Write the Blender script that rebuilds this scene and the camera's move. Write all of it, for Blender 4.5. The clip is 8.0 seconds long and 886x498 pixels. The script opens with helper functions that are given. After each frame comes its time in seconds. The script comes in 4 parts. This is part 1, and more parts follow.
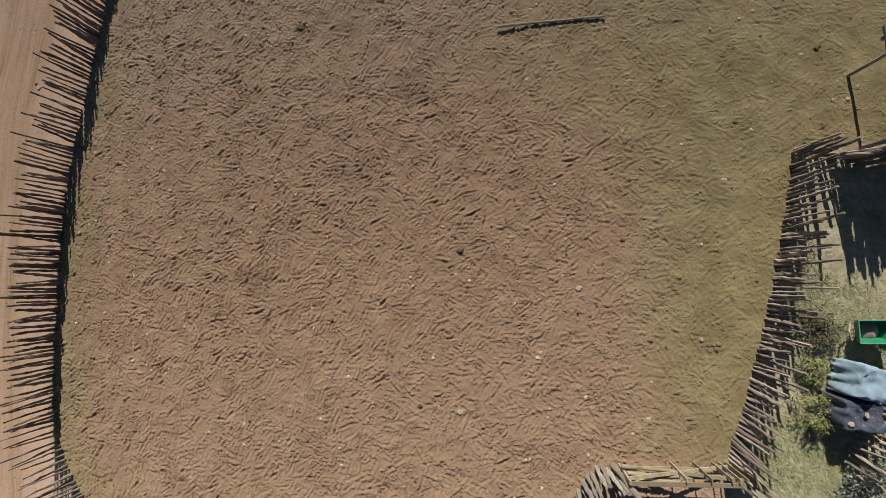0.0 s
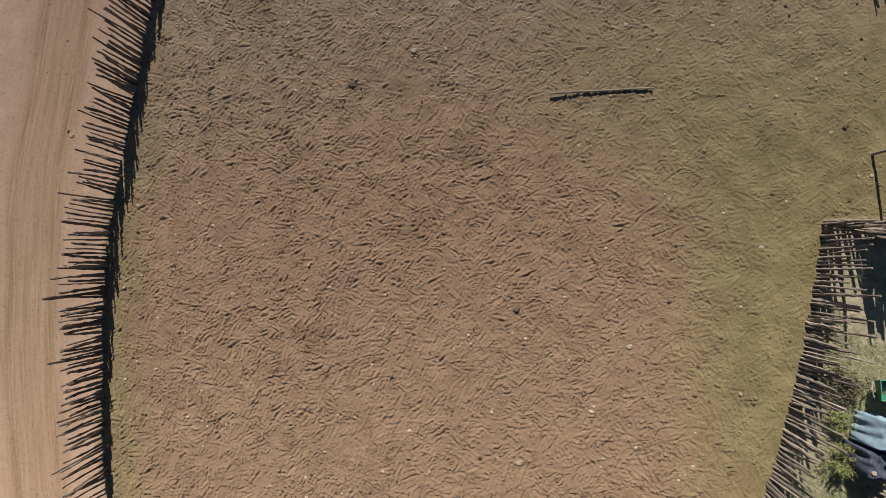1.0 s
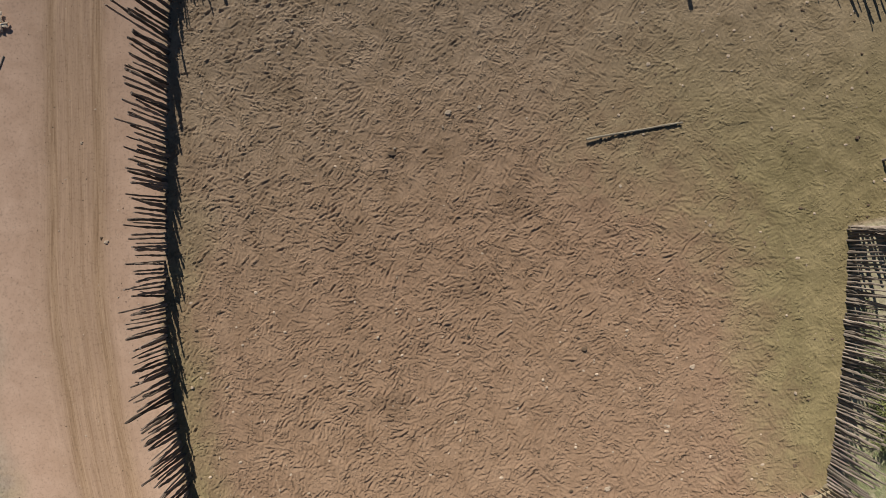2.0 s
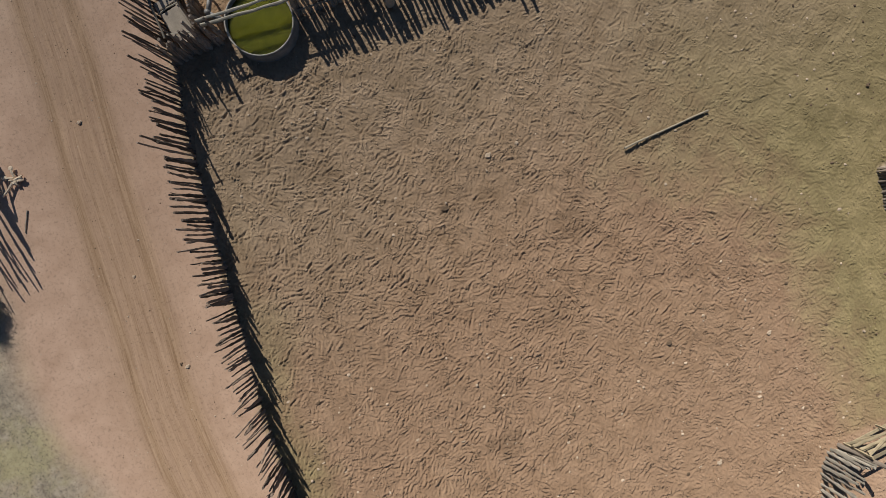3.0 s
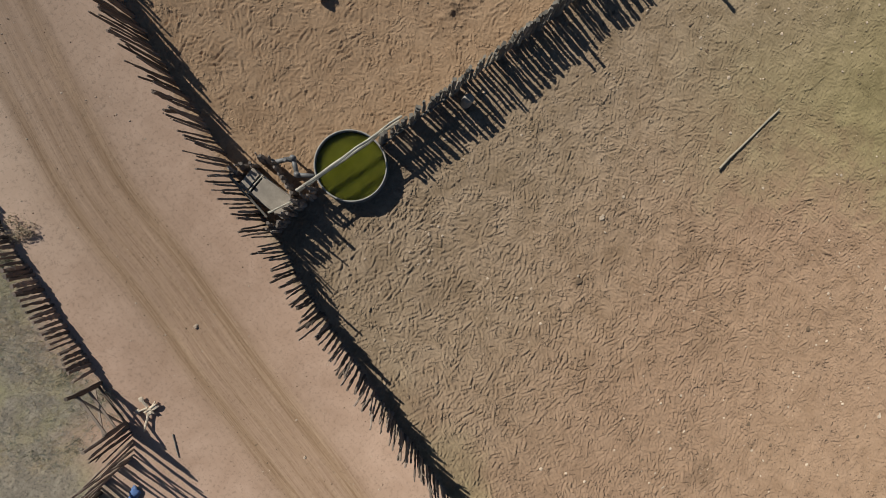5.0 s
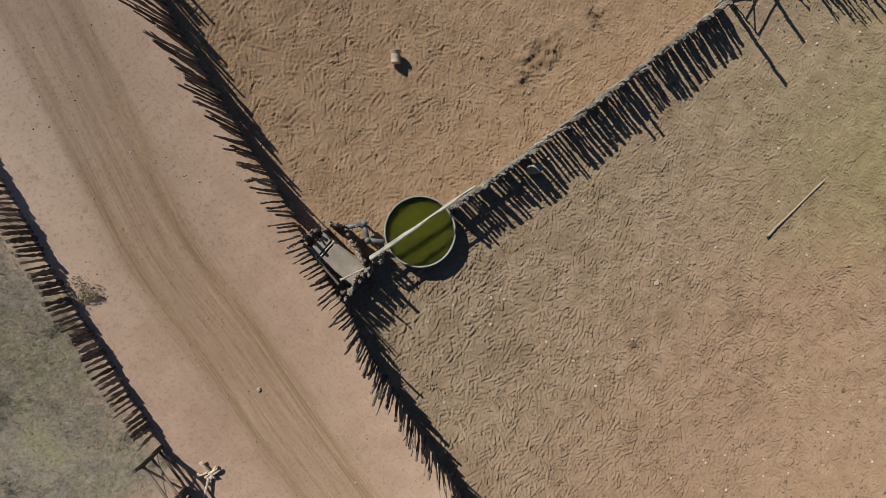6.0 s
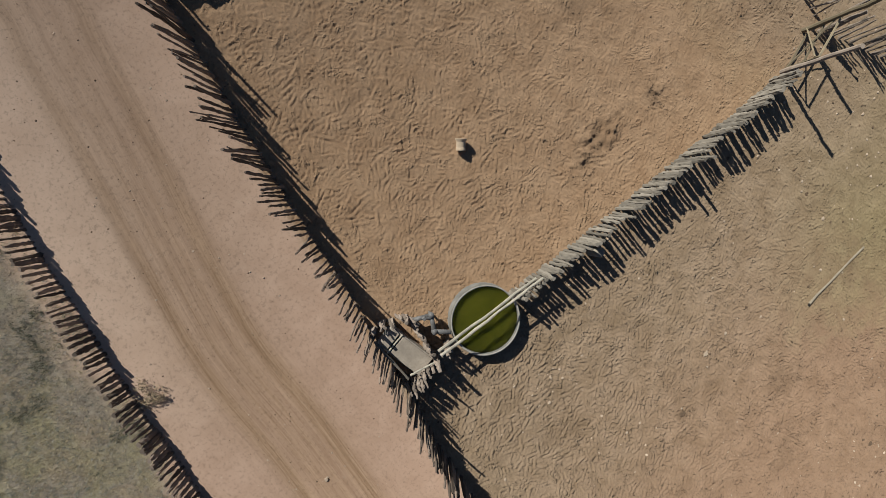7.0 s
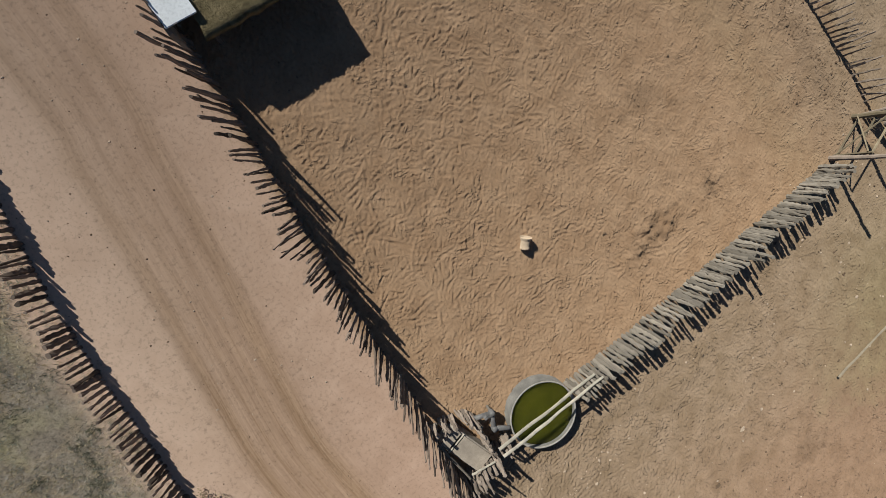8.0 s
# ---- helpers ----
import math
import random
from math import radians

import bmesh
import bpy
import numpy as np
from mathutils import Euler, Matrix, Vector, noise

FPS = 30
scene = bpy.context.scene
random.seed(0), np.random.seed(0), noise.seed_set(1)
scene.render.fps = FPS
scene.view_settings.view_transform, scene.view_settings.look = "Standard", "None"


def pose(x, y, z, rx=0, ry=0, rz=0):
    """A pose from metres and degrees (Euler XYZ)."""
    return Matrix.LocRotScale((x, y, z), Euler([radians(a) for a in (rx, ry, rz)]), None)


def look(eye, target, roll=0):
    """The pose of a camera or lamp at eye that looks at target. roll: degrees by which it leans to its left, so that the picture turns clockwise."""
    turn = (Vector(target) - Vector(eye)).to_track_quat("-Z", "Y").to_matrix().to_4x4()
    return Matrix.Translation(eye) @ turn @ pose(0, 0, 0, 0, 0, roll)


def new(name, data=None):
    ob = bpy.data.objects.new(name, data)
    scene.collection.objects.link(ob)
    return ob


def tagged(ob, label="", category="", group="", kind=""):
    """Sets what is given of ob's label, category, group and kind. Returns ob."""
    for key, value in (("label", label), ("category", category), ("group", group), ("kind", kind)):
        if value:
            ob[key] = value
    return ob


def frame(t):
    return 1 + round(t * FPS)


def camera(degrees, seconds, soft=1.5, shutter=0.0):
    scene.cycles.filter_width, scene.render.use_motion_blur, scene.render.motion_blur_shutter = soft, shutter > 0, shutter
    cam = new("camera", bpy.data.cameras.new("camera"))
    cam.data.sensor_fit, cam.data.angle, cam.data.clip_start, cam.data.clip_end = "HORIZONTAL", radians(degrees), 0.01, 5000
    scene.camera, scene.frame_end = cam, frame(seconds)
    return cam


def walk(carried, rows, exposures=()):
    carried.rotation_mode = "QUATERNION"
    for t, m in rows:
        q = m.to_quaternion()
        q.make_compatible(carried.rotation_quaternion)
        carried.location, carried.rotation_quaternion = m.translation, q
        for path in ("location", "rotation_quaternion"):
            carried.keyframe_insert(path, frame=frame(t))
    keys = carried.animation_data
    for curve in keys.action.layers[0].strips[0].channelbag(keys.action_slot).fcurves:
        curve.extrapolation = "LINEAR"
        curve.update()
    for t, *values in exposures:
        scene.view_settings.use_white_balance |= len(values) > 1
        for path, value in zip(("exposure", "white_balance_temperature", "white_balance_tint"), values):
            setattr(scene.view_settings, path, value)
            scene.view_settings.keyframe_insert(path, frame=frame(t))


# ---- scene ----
import itertools

cam = camera(96.5, 8.0, soft=0.65)
ROWS = [
    (0.0, 1.764, 0.519, 13.885, 4.345, 8.202, -0.907),
    (0.5, 0.524, 1.718, 14.412, 3.728, 6.810, -0.942),
    (1.0, -1.044, 3.182, 14.967, 2.590, 4.841, -1.370),
    (1.2, -1.661, 3.781, 15.152, 2.146, 4.147, -2.016),
    (2.3, -4.923, 7.344, 15.805, -0.569, 0.316, -14.690),
    (2.5, -5.518, 8.023, 15.883, -0.823, -0.355, -17.863),
    (3.0, -6.608, 9.711, 15.969, -1.999, -1.468, -24.837),
    (3.5, -7.457, 11.600, 15.940, -3.530, -2.794, -33.427),
    (4.0, -8.433, 12.783, 15.714, -2.011, -3.308, -42.112),
    (4.2, -8.687, 13.421, 15.626, -1.962, -3.803, -44.517),
    (5.3, -9.976, 17.970, 15.128, -1.860, -7.220, -42.664),
    (5.5, -10.067, 18.575, 15.076, -1.806, -7.354, -42.039),
    (6.0, -10.204, 20.645, 14.867, -2.126, -8.470, -42.012),
    (6.5, -10.007, 23.028, 14.532, -3.615, -9.644, -41.971),
    (7.0, -9.671, 25.374, 14.123, -4.659, -10.467, -42.314),
    (7.5, -9.266, 27.833, 13.573, -6.207, -11.642, -41.982),
    (8.0, -8.892, 30.111, 12.940, -7.470, -12.712, -41.345),
]
walk(cam, [(t, pose(x, y, z, rx, ry, rz)) for t, x, y, z, rx, ry, rz in ROWS],
     ((0.0, 0.14, 6260, 8), (2.5, 0.04, 6230, 8), (4.0, 0.03, 6130, 6), (5.5, -0.02, 6040, 5), (8.0, -0.26, 6030, 6)))

# ---- light ----
SUN_ELEVATION, SUN_AZIMUTH = 33.5, -4.5
world = bpy.data.worlds.new("sky")
scene.world = world
world.use_nodes = True
wn = world.node_tree.nodes
sky = wn.new("ShaderNodeTexSky")
sky.sky_type, sky.sun_disc = "NISHITA", False
sky.ozone_density = 5.0
sky.sun_elevation, sky.sun_rotation = radians(SUN_ELEVATION), radians(SUN_AZIMUTH)
wn["Background"].inputs["Strength"].default_value = 0.042
world.node_tree.links.new(sky.outputs["Color"], wn["Background"].inputs["Color"])
sun = new("sun", bpy.data.lights.new("sun", "SUN"))
sun.data.energy, sun.data.angle, sun.data.color = 5.6, radians(0.5), (1.0, 0.94, 0.83)
_e, _a = radians(SUN_ELEVATION), radians(SUN_AZIMUTH)
to_sun = Vector((math.sin(_a) * math.cos(_e), math.cos(_a) * math.cos(_e), math.sin(_e)))
sun.matrix_world = look(to_sun * 60, (0, 0, 0))

# ---- node helpers ----


class Mat:
    """A node material, written as short calls."""

    def __init__(self, name, rough=0.9, metal=0.0):
        self.m = bpy.data.materials.new(name)
        self.m.use_nodes = True
        self.n, self.l = self.m.node_tree.nodes, self.m.node_tree.links
        self.b = self.n["Principled BSDF"]
        self.b.inputs["Roughness"].default_value = rough
        self.b.inputs["Metallic"].default_value = metal
        self.b.inputs["Specular IOR Level"].default_value = 0.25
        if "Diffuse Roughness" in self.b.inputs:
            self.b.inputs["Diffuse Roughness"].default_value = 0.7
        self.pos = self.n.new("ShaderNodeTexCoord").outputs["Object"]

    def put(self, socket, value):
        if isinstance(value, bpy.types.NodeSocket):
            self.l.new(value, socket)
        elif isinstance(value, tuple) and len(value) == 3 and socket.type == "RGBA":
            socket.default_value = (*value, 1)
        else:
            socket.default_value = value

    def noise(self, scale, detail=4.0, rough=0.55, distort=0.0, at=None, out="Fac"):
        k = self.n.new("ShaderNodeTexNoise")
        self.put(k.inputs["Vector"], at or self.pos)
        for key, v in (("Scale", scale), ("Detail", detail), ("Roughness", rough), ("Distortion", distort)):
            self.put(k.inputs[key], v)
        return k.outputs[out]

    def stretch(self, x, y, z, at=None):
        k = self.n.new("ShaderNodeMapping")
        self.put(k.inputs["Vector"], at or self.pos)
        k.inputs["Scale"].default_value = (x, y, z)
        return k.outputs["Vector"]

    def ramp(self, value, *stops, ease=False):
        k = self.n.new("ShaderNodeValToRGB")
        self.put(k.inputs["Fac"], value)
        k.color_ramp.interpolation = "EASE" if ease else "LINEAR"
        while len(k.color_ramp.elements) < len(stops):
            k.color_ramp.elements.new(0.5)
        for e, (p, c) in zip(k.color_ramp.elements, stops):
            e.position = p
            e.color = (c, c, c, 1) if isinstance(c, (int, float)) else (*c, 1)
        return k.outputs["Color"]

    def math(self, op, a, b=0.0):
        k = self.n.new("ShaderNodeMath")
        k.operation = op
        self.put(k.inputs[0], a)
        self.put(k.inputs[1], b)
        return k.outputs[0]

    def mix(self, f, a, b, mode="MIX"):
        k = self.n.new("ShaderNodeMix")
        k.data_type, k.blend_type = "RGBA", mode
        self.put(k.inputs[0], f)
        self.put(k.inputs[6], a)
        self.put(k.inputs[7], b)
        return k.outputs[2]

    def random(self):
        return self.n.new("ShaderNodeObjectInfo").outputs["Random"]

    def island(self):
        return self.n.new("ShaderNodeNewGeometry").outputs["Random Per Island"]

    def attribute(self, name):
        k = self.n.new("ShaderNodeAttribute")
        k.attribute_name = name
        s = self.n.new("ShaderNodeSeparateColor")
        self.l.new(k.outputs["Color"], s.inputs[0])
        return s.outputs

    def bump(self, height, strength=0.5, distance=0.02, normal=None):
        k = self.n.new("ShaderNodeBump")
        k.inputs["Strength"].default_value, k.inputs["Distance"].default_value = strength, distance
        self.put(k.inputs["Height"], height)
        if normal:
            self.l.new(normal, k.inputs["Normal"])
        self.l.new(k.outputs["Normal"], self.b.inputs["Normal"])
        return k.outputs["Normal"]

    def colour(self, c):
        self.put(self.b.inputs["Base Color"], c)
        return self


def hue(c, k):
    return tuple(min(1.0, v * k) for v in c)


def wood(name, base, spread=0.45, rough=0.9):
    """Weathered wood: tone differs from pole to pole, long grain, knots and grey patches."""
    m = Mat(name, rough)
    tone = m.mix(m.random(), hue(base, 1 - spread), hue(base, 1 + spread))
    grain = m.noise(1.0, 5, 0.6, 0.2, m.stretch(38, 38, 2.2))
    patch = m.noise(3.1, 3)
    c = m.mix(m.ramp(grain, (0.3, 0.0), (0.7, 1.0)), tone, (0.5, 0.46, 0.4), "SOFT_LIGHT")
    c = m.mix(m.ramp(patch, (0.4, 0.0), (0.75, 0.6)), c, hue(base, 0.45))
    m.colour(c)
    m.bump(grain, 0.7, 0.008)
    return m.m


def plain(name, base, rough=0.8, metal=0.0, scale=6.0, spread=0.3, relief=0.3):
    """A worn surface with a coarse and a fine variation of tone."""
    m = Mat(name, rough, metal)
    big, fine = m.noise(scale, 4), m.noise(scale * 9, 4)
    c = m.mix(m.ramp(big, (0.3, 0.0), (0.7, 1.0)), hue(base, 1 - spread), hue(base, 1 + spread))
    c = m.mix(m.ramp(fine, (0.45, 0.0), (0.8, 0.5)), c, hue(base, 0.6))
    m.colour(c)
    m.bump(fine, relief, 0.006)
    return m.m


# ---- materials ----
def soil_material():
    m = Mat("trampled_soil", 0.95)
    a = m.attribute("soil")
    dung, road, dry = a[0], a[1], a[2]
    b = m.attribute("cover")
    grass, pen, rut = b[0], b[1], b[2]
    big = m.noise(0.16, 5, 0.6)
    mid = m.noise(0.9, 6, 0.65, 0.6)
    fine = m.noise(9.0, 6, 0.7)
    grit = m.noise(42.0, 3, 0.7)
    red = m.mix(m.ramp(mid, (0.3, 0.0), (0.72, 1.0)), (0.235, 0.146, 0.088), (0.365, 0.24, 0.155))
    red = m.mix(m.ramp(big, (0.35, 0.0), (0.7, 0.7)), red, (0.305, 0.195, 0.126))
    olive = m.mix(m.ramp(mid, (0.3, 0.0), (0.7, 1.0)), (0.165, 0.13, 0.06), (0.30, 0.235, 0.12))
    patch = m.math("ADD", dung, m.math("MULTIPLY", m.math("SUBTRACT", mid, 0.5), 0.9))
    c = m.mix(m.ramp(patch, (0.25, 0.0), (0.85, 1.0)), red, olive)
    orange = m.mix(m.ramp(mid, (0.3, 0.0), (0.7, 1.0)), (0.325, 0.203, 0.116), (0.435, 0.288, 0.176))
    tan = m.mix(m.ramp(mid, (0.3, 0.0), (0.7, 1.0)), (0.243, 0.169, 0.103), (0.363, 0.264, 0.178))
    c = m.mix(dry, c, tan)
    c = m.mix(pen, c, orange)
    sand = m.mix(m.ramp(mid, (0.3, 0.0), (0.75, 1.0)), (0.43, 0.283, 0.2), (0.54, 0.373, 0.277))
    # a paler sand, blended in where the mask is high on the lane
    pale_sand = m.mix(m.ramp(mid, (0.3, 0.0), (0.75, 1.0)), (0.60, 0.43, 0.315), (0.70, 0.52, 0.395))
    sand = m.mix(dry, sand, pale_sand)
    c = m.mix(road, c, sand)
    loam = m.mix(m.ramp(m.noise(2.6, 5, 0.7), (0.35, 0.0), (0.65, 1.0)), (0.27, 0.245, 0.15), (0.47, 0.42, 0.285))
    c = m.mix(m.math("MULTIPLY", m.attribute("lane")[2], 0.85), c, loam)
    way = m.n.new("ShaderNodeAttribute")
    way.attribute_name = "lane"
    streak = m.noise(1.0, 6, 0.75, 0.15, m.stretch(5.5, 0.22, 1, way.outputs["Vector"]))
    thin = m.noise(1.0, 3, 0.7, 0.0, m.stretch(24, 0.3, 1, way.outputs["Vector"]))
    streak = m.math("ADD", m.math("MULTIPLY", streak, 0.65), m.math("MULTIPLY", thin, 0.35))
    track = m.mix(m.ramp(streak, (0.38, 0.0), (0.62, 1.0)), (0.25, 0.15, 0.084), (0.46, 0.31, 0.2))
    c = m.mix(rut, c, track)
    straw = m.mix(m.ramp(m.noise(1.7, 7, 0.75, 0.4), (0.34, 0.0), (0.66, 1.0)), (0.225, 0.185, 0.142), (0.50, 0.415, 0.315))
    straw = m.mix(m.ramp(m.noise(0.75, 4, 0.7, 0.5), (0.5, 0.0), (0.66, 0.7)), straw, (0.47, 0.36, 0.24))
    straw = m.mix(m.ramp(m.noise(0.42, 4, 0.6), (0.48, 0.0), (0.62, 0.75)), straw, (0.42, 0.365, 0.20))
    turf = m.noise(8.5, 7, 0.85, 0.4)
    straw = m.mix(m.ramp(turf, (0.36, 0.95), (0.48, 0.0)), straw, (0.085, 0.074, 0.056))
    straw = m.mix(m.ramp(turf, (0.55, 0.0), (0.68, 0.6)), straw, (0.50, 0.44, 0.33))
    c = m.mix(grass, c, straw)
    c = m.mix(m.ramp(fine, (0.52, 0.0), (0.75, 0.55)), c, (0.10, 0.065, 0.04))
    c = m.mix(m.ramp(grit, (0.62, 0.0), (0.8, 0.35)), c, (0.5, 0.42, 0.34))
    blot = m.math("MULTIPLY", m.attribute("stain")[0], m.ramp(m.noise(5.0, 5, 0.7), (0.3, 0.25), (0.6, 1.0)))
    c = m.mix(m.math("MULTIPLY", blot, 0.62), c, (0.125, 0.078, 0.046))
    m.colour(c)
    # trodden ridges whose direction wanders, in two sizes
    def strokes(scale, wave, turn, turns, low, high):
        g = m.n.new("ShaderNodeTexGabor")
        m.put(g.inputs["Vector"], m.pos)
        for key, v in (("Scale", scale), ("Frequency", wave), ("Anisotropy", 0.75)):
            m.put(g.inputs[key], v)
        m.put(g.inputs["Orientation"], m.math("MULTIPLY", m.noise(turn, 2), turns))
        return m.ramp(g.outputs["Value"], (low, 0.0), (high, 1.0))

    hoof = m.noise(3.4, 5, 0.62, 1.4)
    calm = m.math("SUBTRACT", 1.0, m.math("MULTIPLY", m.math("MAXIMUM", road, grass), 1.0))
    where = m.math("MULTIPLY", m.math("SUBTRACT", calm, m.math("MAXIMUM", m.math("MULTIPLY", pen, 0.35), m.math("MULTIPLY", dung, 0.45))), m.ramp(m.noise(0.5, 3), (0.3, 0.3), (0.6, 1.0)))
    where = m.math("MULTIPLY", where, m.ramp(m.noise(2.3, 3, 0.6), (0.38, 0.15), (0.6, 1.0)))
    where = m.math("MAXIMUM", where, 0.0)
    # hoof prints: broken rings, bent by a warp of the plan
    def prints(scale, warp, low, top, high, mask):
        k = m.n.new("ShaderNodeVectorMath")
        k.operation = "MULTIPLY_ADD"
        m.put(k.inputs[0], m.noise(4.2, 2, 0.5, 0.0, None, "Color"))
        k.inputs[1].default_value = (warp, warp, warp)
        m.put(k.inputs[2], m.pos)
        v = m.n.new("ShaderNodeTexVoronoi")
        m.put(v.inputs["Vector"], k.outputs[0])
        m.put(v.inputs["Scale"], scale)
        ring = m.ramp(v.outputs["Distance"], (low, 0.0), (top, 1.0), (high, 0.0), ease=True)
        return m.math("MULTIPLY", ring, m.ramp(m.noise(mask, 2), (0.36, 0.0), (0.6, 1.0), ease=True))

    n0 = m.bump(m.math("MULTIPLY", strokes(2.9, 2.4, 0.7, 11.0, 0.3, 0.7), where), 0.75, 0.035)
    n1 = m.bump(m.math("MULTIPLY", prints(4.6, 0.42, 0.08, 0.36, 0.64, 3.6), where), 0.8, 0.042, n0)
    n2 = m.bump(m.math("MULTIPLY", prints(7.1, 0.32, 0.06, 0.36, 0.66, 5.0), where), 0.7, 0.028, n1)
    n3 = m.bump(m.math("MULTIPLY", hoof, m.math("ADD", calm, 0.02)), 0.4, 0.05, n2)
    n4 = m.bump(m.math("MULTIPLY", m.noise(19.0, 2, 0.6), m.math("ADD", m.math("MULTIPLY", calm, 0.85), 0.15)), 0.3, 0.015, n3)
    m.bump(m.math("MULTIPLY", turf, grass), 1.0, 0.06, n4)
    return m.m


SOIL = soil_material()
POLE_DARK = wood("bark_dark_wood", (0.205, 0.16, 0.132), 0.6)
POLE_GREY = wood("weathered_grey_wood", (0.25, 0.222, 0.19), 0.35)
POLE_BROWN = wood("brown_wood", (0.27, 0.222, 0.188), 0.45)
PLANK = wood("sawn_yellow_wood", (0.31, 0.255, 0.175), 0.4)
BLEACHED = wood("bleached_wood", (0.46, 0.425, 0.36), 0.15)
CONCRETE = plain("old_concrete", (0.36, 0.31, 0.26), 0.9, 0, 2.5, 0.25)
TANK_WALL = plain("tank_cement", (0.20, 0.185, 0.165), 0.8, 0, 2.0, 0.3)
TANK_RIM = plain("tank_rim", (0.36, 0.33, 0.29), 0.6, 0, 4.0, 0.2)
STEEL = plain("grey_pipe", (0.2, 0.19, 0.185), 0.6, 0.25, 5.0, 0.3)
STONE = plain("pale_stone", (0.50, 0.385, 0.285), 0.9, 0, 3.0, 0.35)
CLOD = plain("dark_clod", (0.16, 0.108, 0.07), 0.95, 0, 3.0, 0.4)
CRUMB = plain("crumbled_dung", (0.22, 0.145, 0.09), 0.95, 0, 3.0, 0.35)
IRON = plain("rusty_wire", (0.10, 0.07, 0.05), 0.6, 0.5, 5.0, 0.3)


def mesh_from(name, verts, faces, mat, smooth=False):
    me = bpy.data.meshes.new(name)
    me.from_pydata([tuple(v) for v in verts], [], [tuple(f) for f in faces])
    me.materials.append(mat)
    if smooth:
        me.polygons.foreach_set("use_smooth", [True] * len(me.polygons))
    me.update()
    return me


def part(name, me, owner, m=None, label=""):
    ob = new(name, me)
    ob.parent = owner
    if m is not None:
        ob.matrix_local = m
    if label:
        ob["label"] = label
    return ob


def thing(name, x, y, z, label, category, group="", kind="", rz=0.0):
    ob = new(name)
    ob.empty_display_size = 0.3
    ob.matrix_world = pose(x, y, z, 0, 0, rz)
    return tagged(ob, label, category, group, kind)


# ---- shapes ----
def tube(points, radii, sides=6, cap=True, wob=0.0, rnd=random):
    """A bent tapered rod through points."""
    v, f = [], []
    pts = [Vector(p) for p in points]
    for i, p in enumerate(pts):
        d = (pts[min(i + 1, len(pts) - 1)] - pts[max(i - 1, 0)]).normalized()
        a = d.cross(Vector((0.31, 0.95, 0.05)) if abs(d.z) > 0.5 else Vector((0, 0, 1))).normalized()
        b = d.cross(a)
        for k in range(sides):
            t = 2 * math.pi * k / sides
            r = radii[i] * (1 + wob * rnd.uniform(-1, 1))
            v.append(p + a * (math.cos(t) * r) + b * (math.sin(t) * r))
    for i in range(len(pts) - 1):
        for k in range(sides):
            k2 = (k + 1) % sides
            f.append((i * sides + k, i * sides + k2, (i + 1) * sides + k2, (i + 1) * sides + k))
    if cap:
        f.append(tuple(range(sides))[::-1])
        f.append(tuple((len(pts) - 1) * sides + k for k in range(sides)))
    return v, f


def merge(*shapes):
    v, f = [], []
    for sv, sf in shapes:
        o = len(v)
        v += list(sv)
        f += [tuple(i + o for i in q) for q in sf]
    return v, f


def box(x0, y0, z0, x1, y1, z1, bevel=0.0, m=None):
    """A board or block with chamfered edges."""
    bm = bmesh.new()
    bmesh.ops.create_cube(bm, size=1.0)
    for p in bm.verts:
        p.co = Vector(((x0 + x1) / 2 + p.co.x * (x1 - x0), (y0 + y1) / 2 + p.co.y * (y1 - y0), (z0 + z1) / 2 + p.co.z * (z1 - z0)))
    if bevel:
        bmesh.ops.bevel(bm, geom=bm.edges[:], offset=bevel, segments=1, affect="EDGES")
    if m is not None:
        bmesh.ops.transform(bm, matrix=m, verts=bm.verts)
    bm.verts.index_update()
    out = [p.co.copy() for p in bm.verts], [tuple(p.index for p in q.verts) for q in bm.faces]
    bm.free()
    return out


def moved(shape, m):
    return [m @ Vector(p) for p in shape[0]], shape[1]


def pole_mesh(name, mat, rnd, thick=0.045, taper=0.55, bend=0.05, fork=False):
    """One unit-high crooked pole, to be scaled to its height."""
    n = 11
    dx = dy = 0.0
    pts, rad = [], []
    for i in range(n):
        s = i / (n - 1)
        dx += rnd.uniform(-bend, bend) * 0.3
        dy += rnd.uniform(-bend, bend) * 0.3
        pts.append((dx * s, dy * s, s))
        rad.append(thick * (1 - (1 - taper) * s) * rnd.uniform(0.72, 1.3))
    shape = tube(pts, rad, 6, True, 0.26, rnd)
    if fork:
        p = pts[7]
        q = (p[0] + rnd.uniform(-0.09, 0.09), p[1] + rnd.uniform(-0.09, 0.09), 0.9)
        shape = merge(shape, tube([p, ((p[0] + q[0]) / 2, (p[1] + q[1]) / 2 + 0.01, 0.8), q], [rad[7] * 0.7, rad[7] * 0.55, rad[7] * 0.35], 5, True, 0.1, rnd))
    return mesh_from(name, *shape, mat)


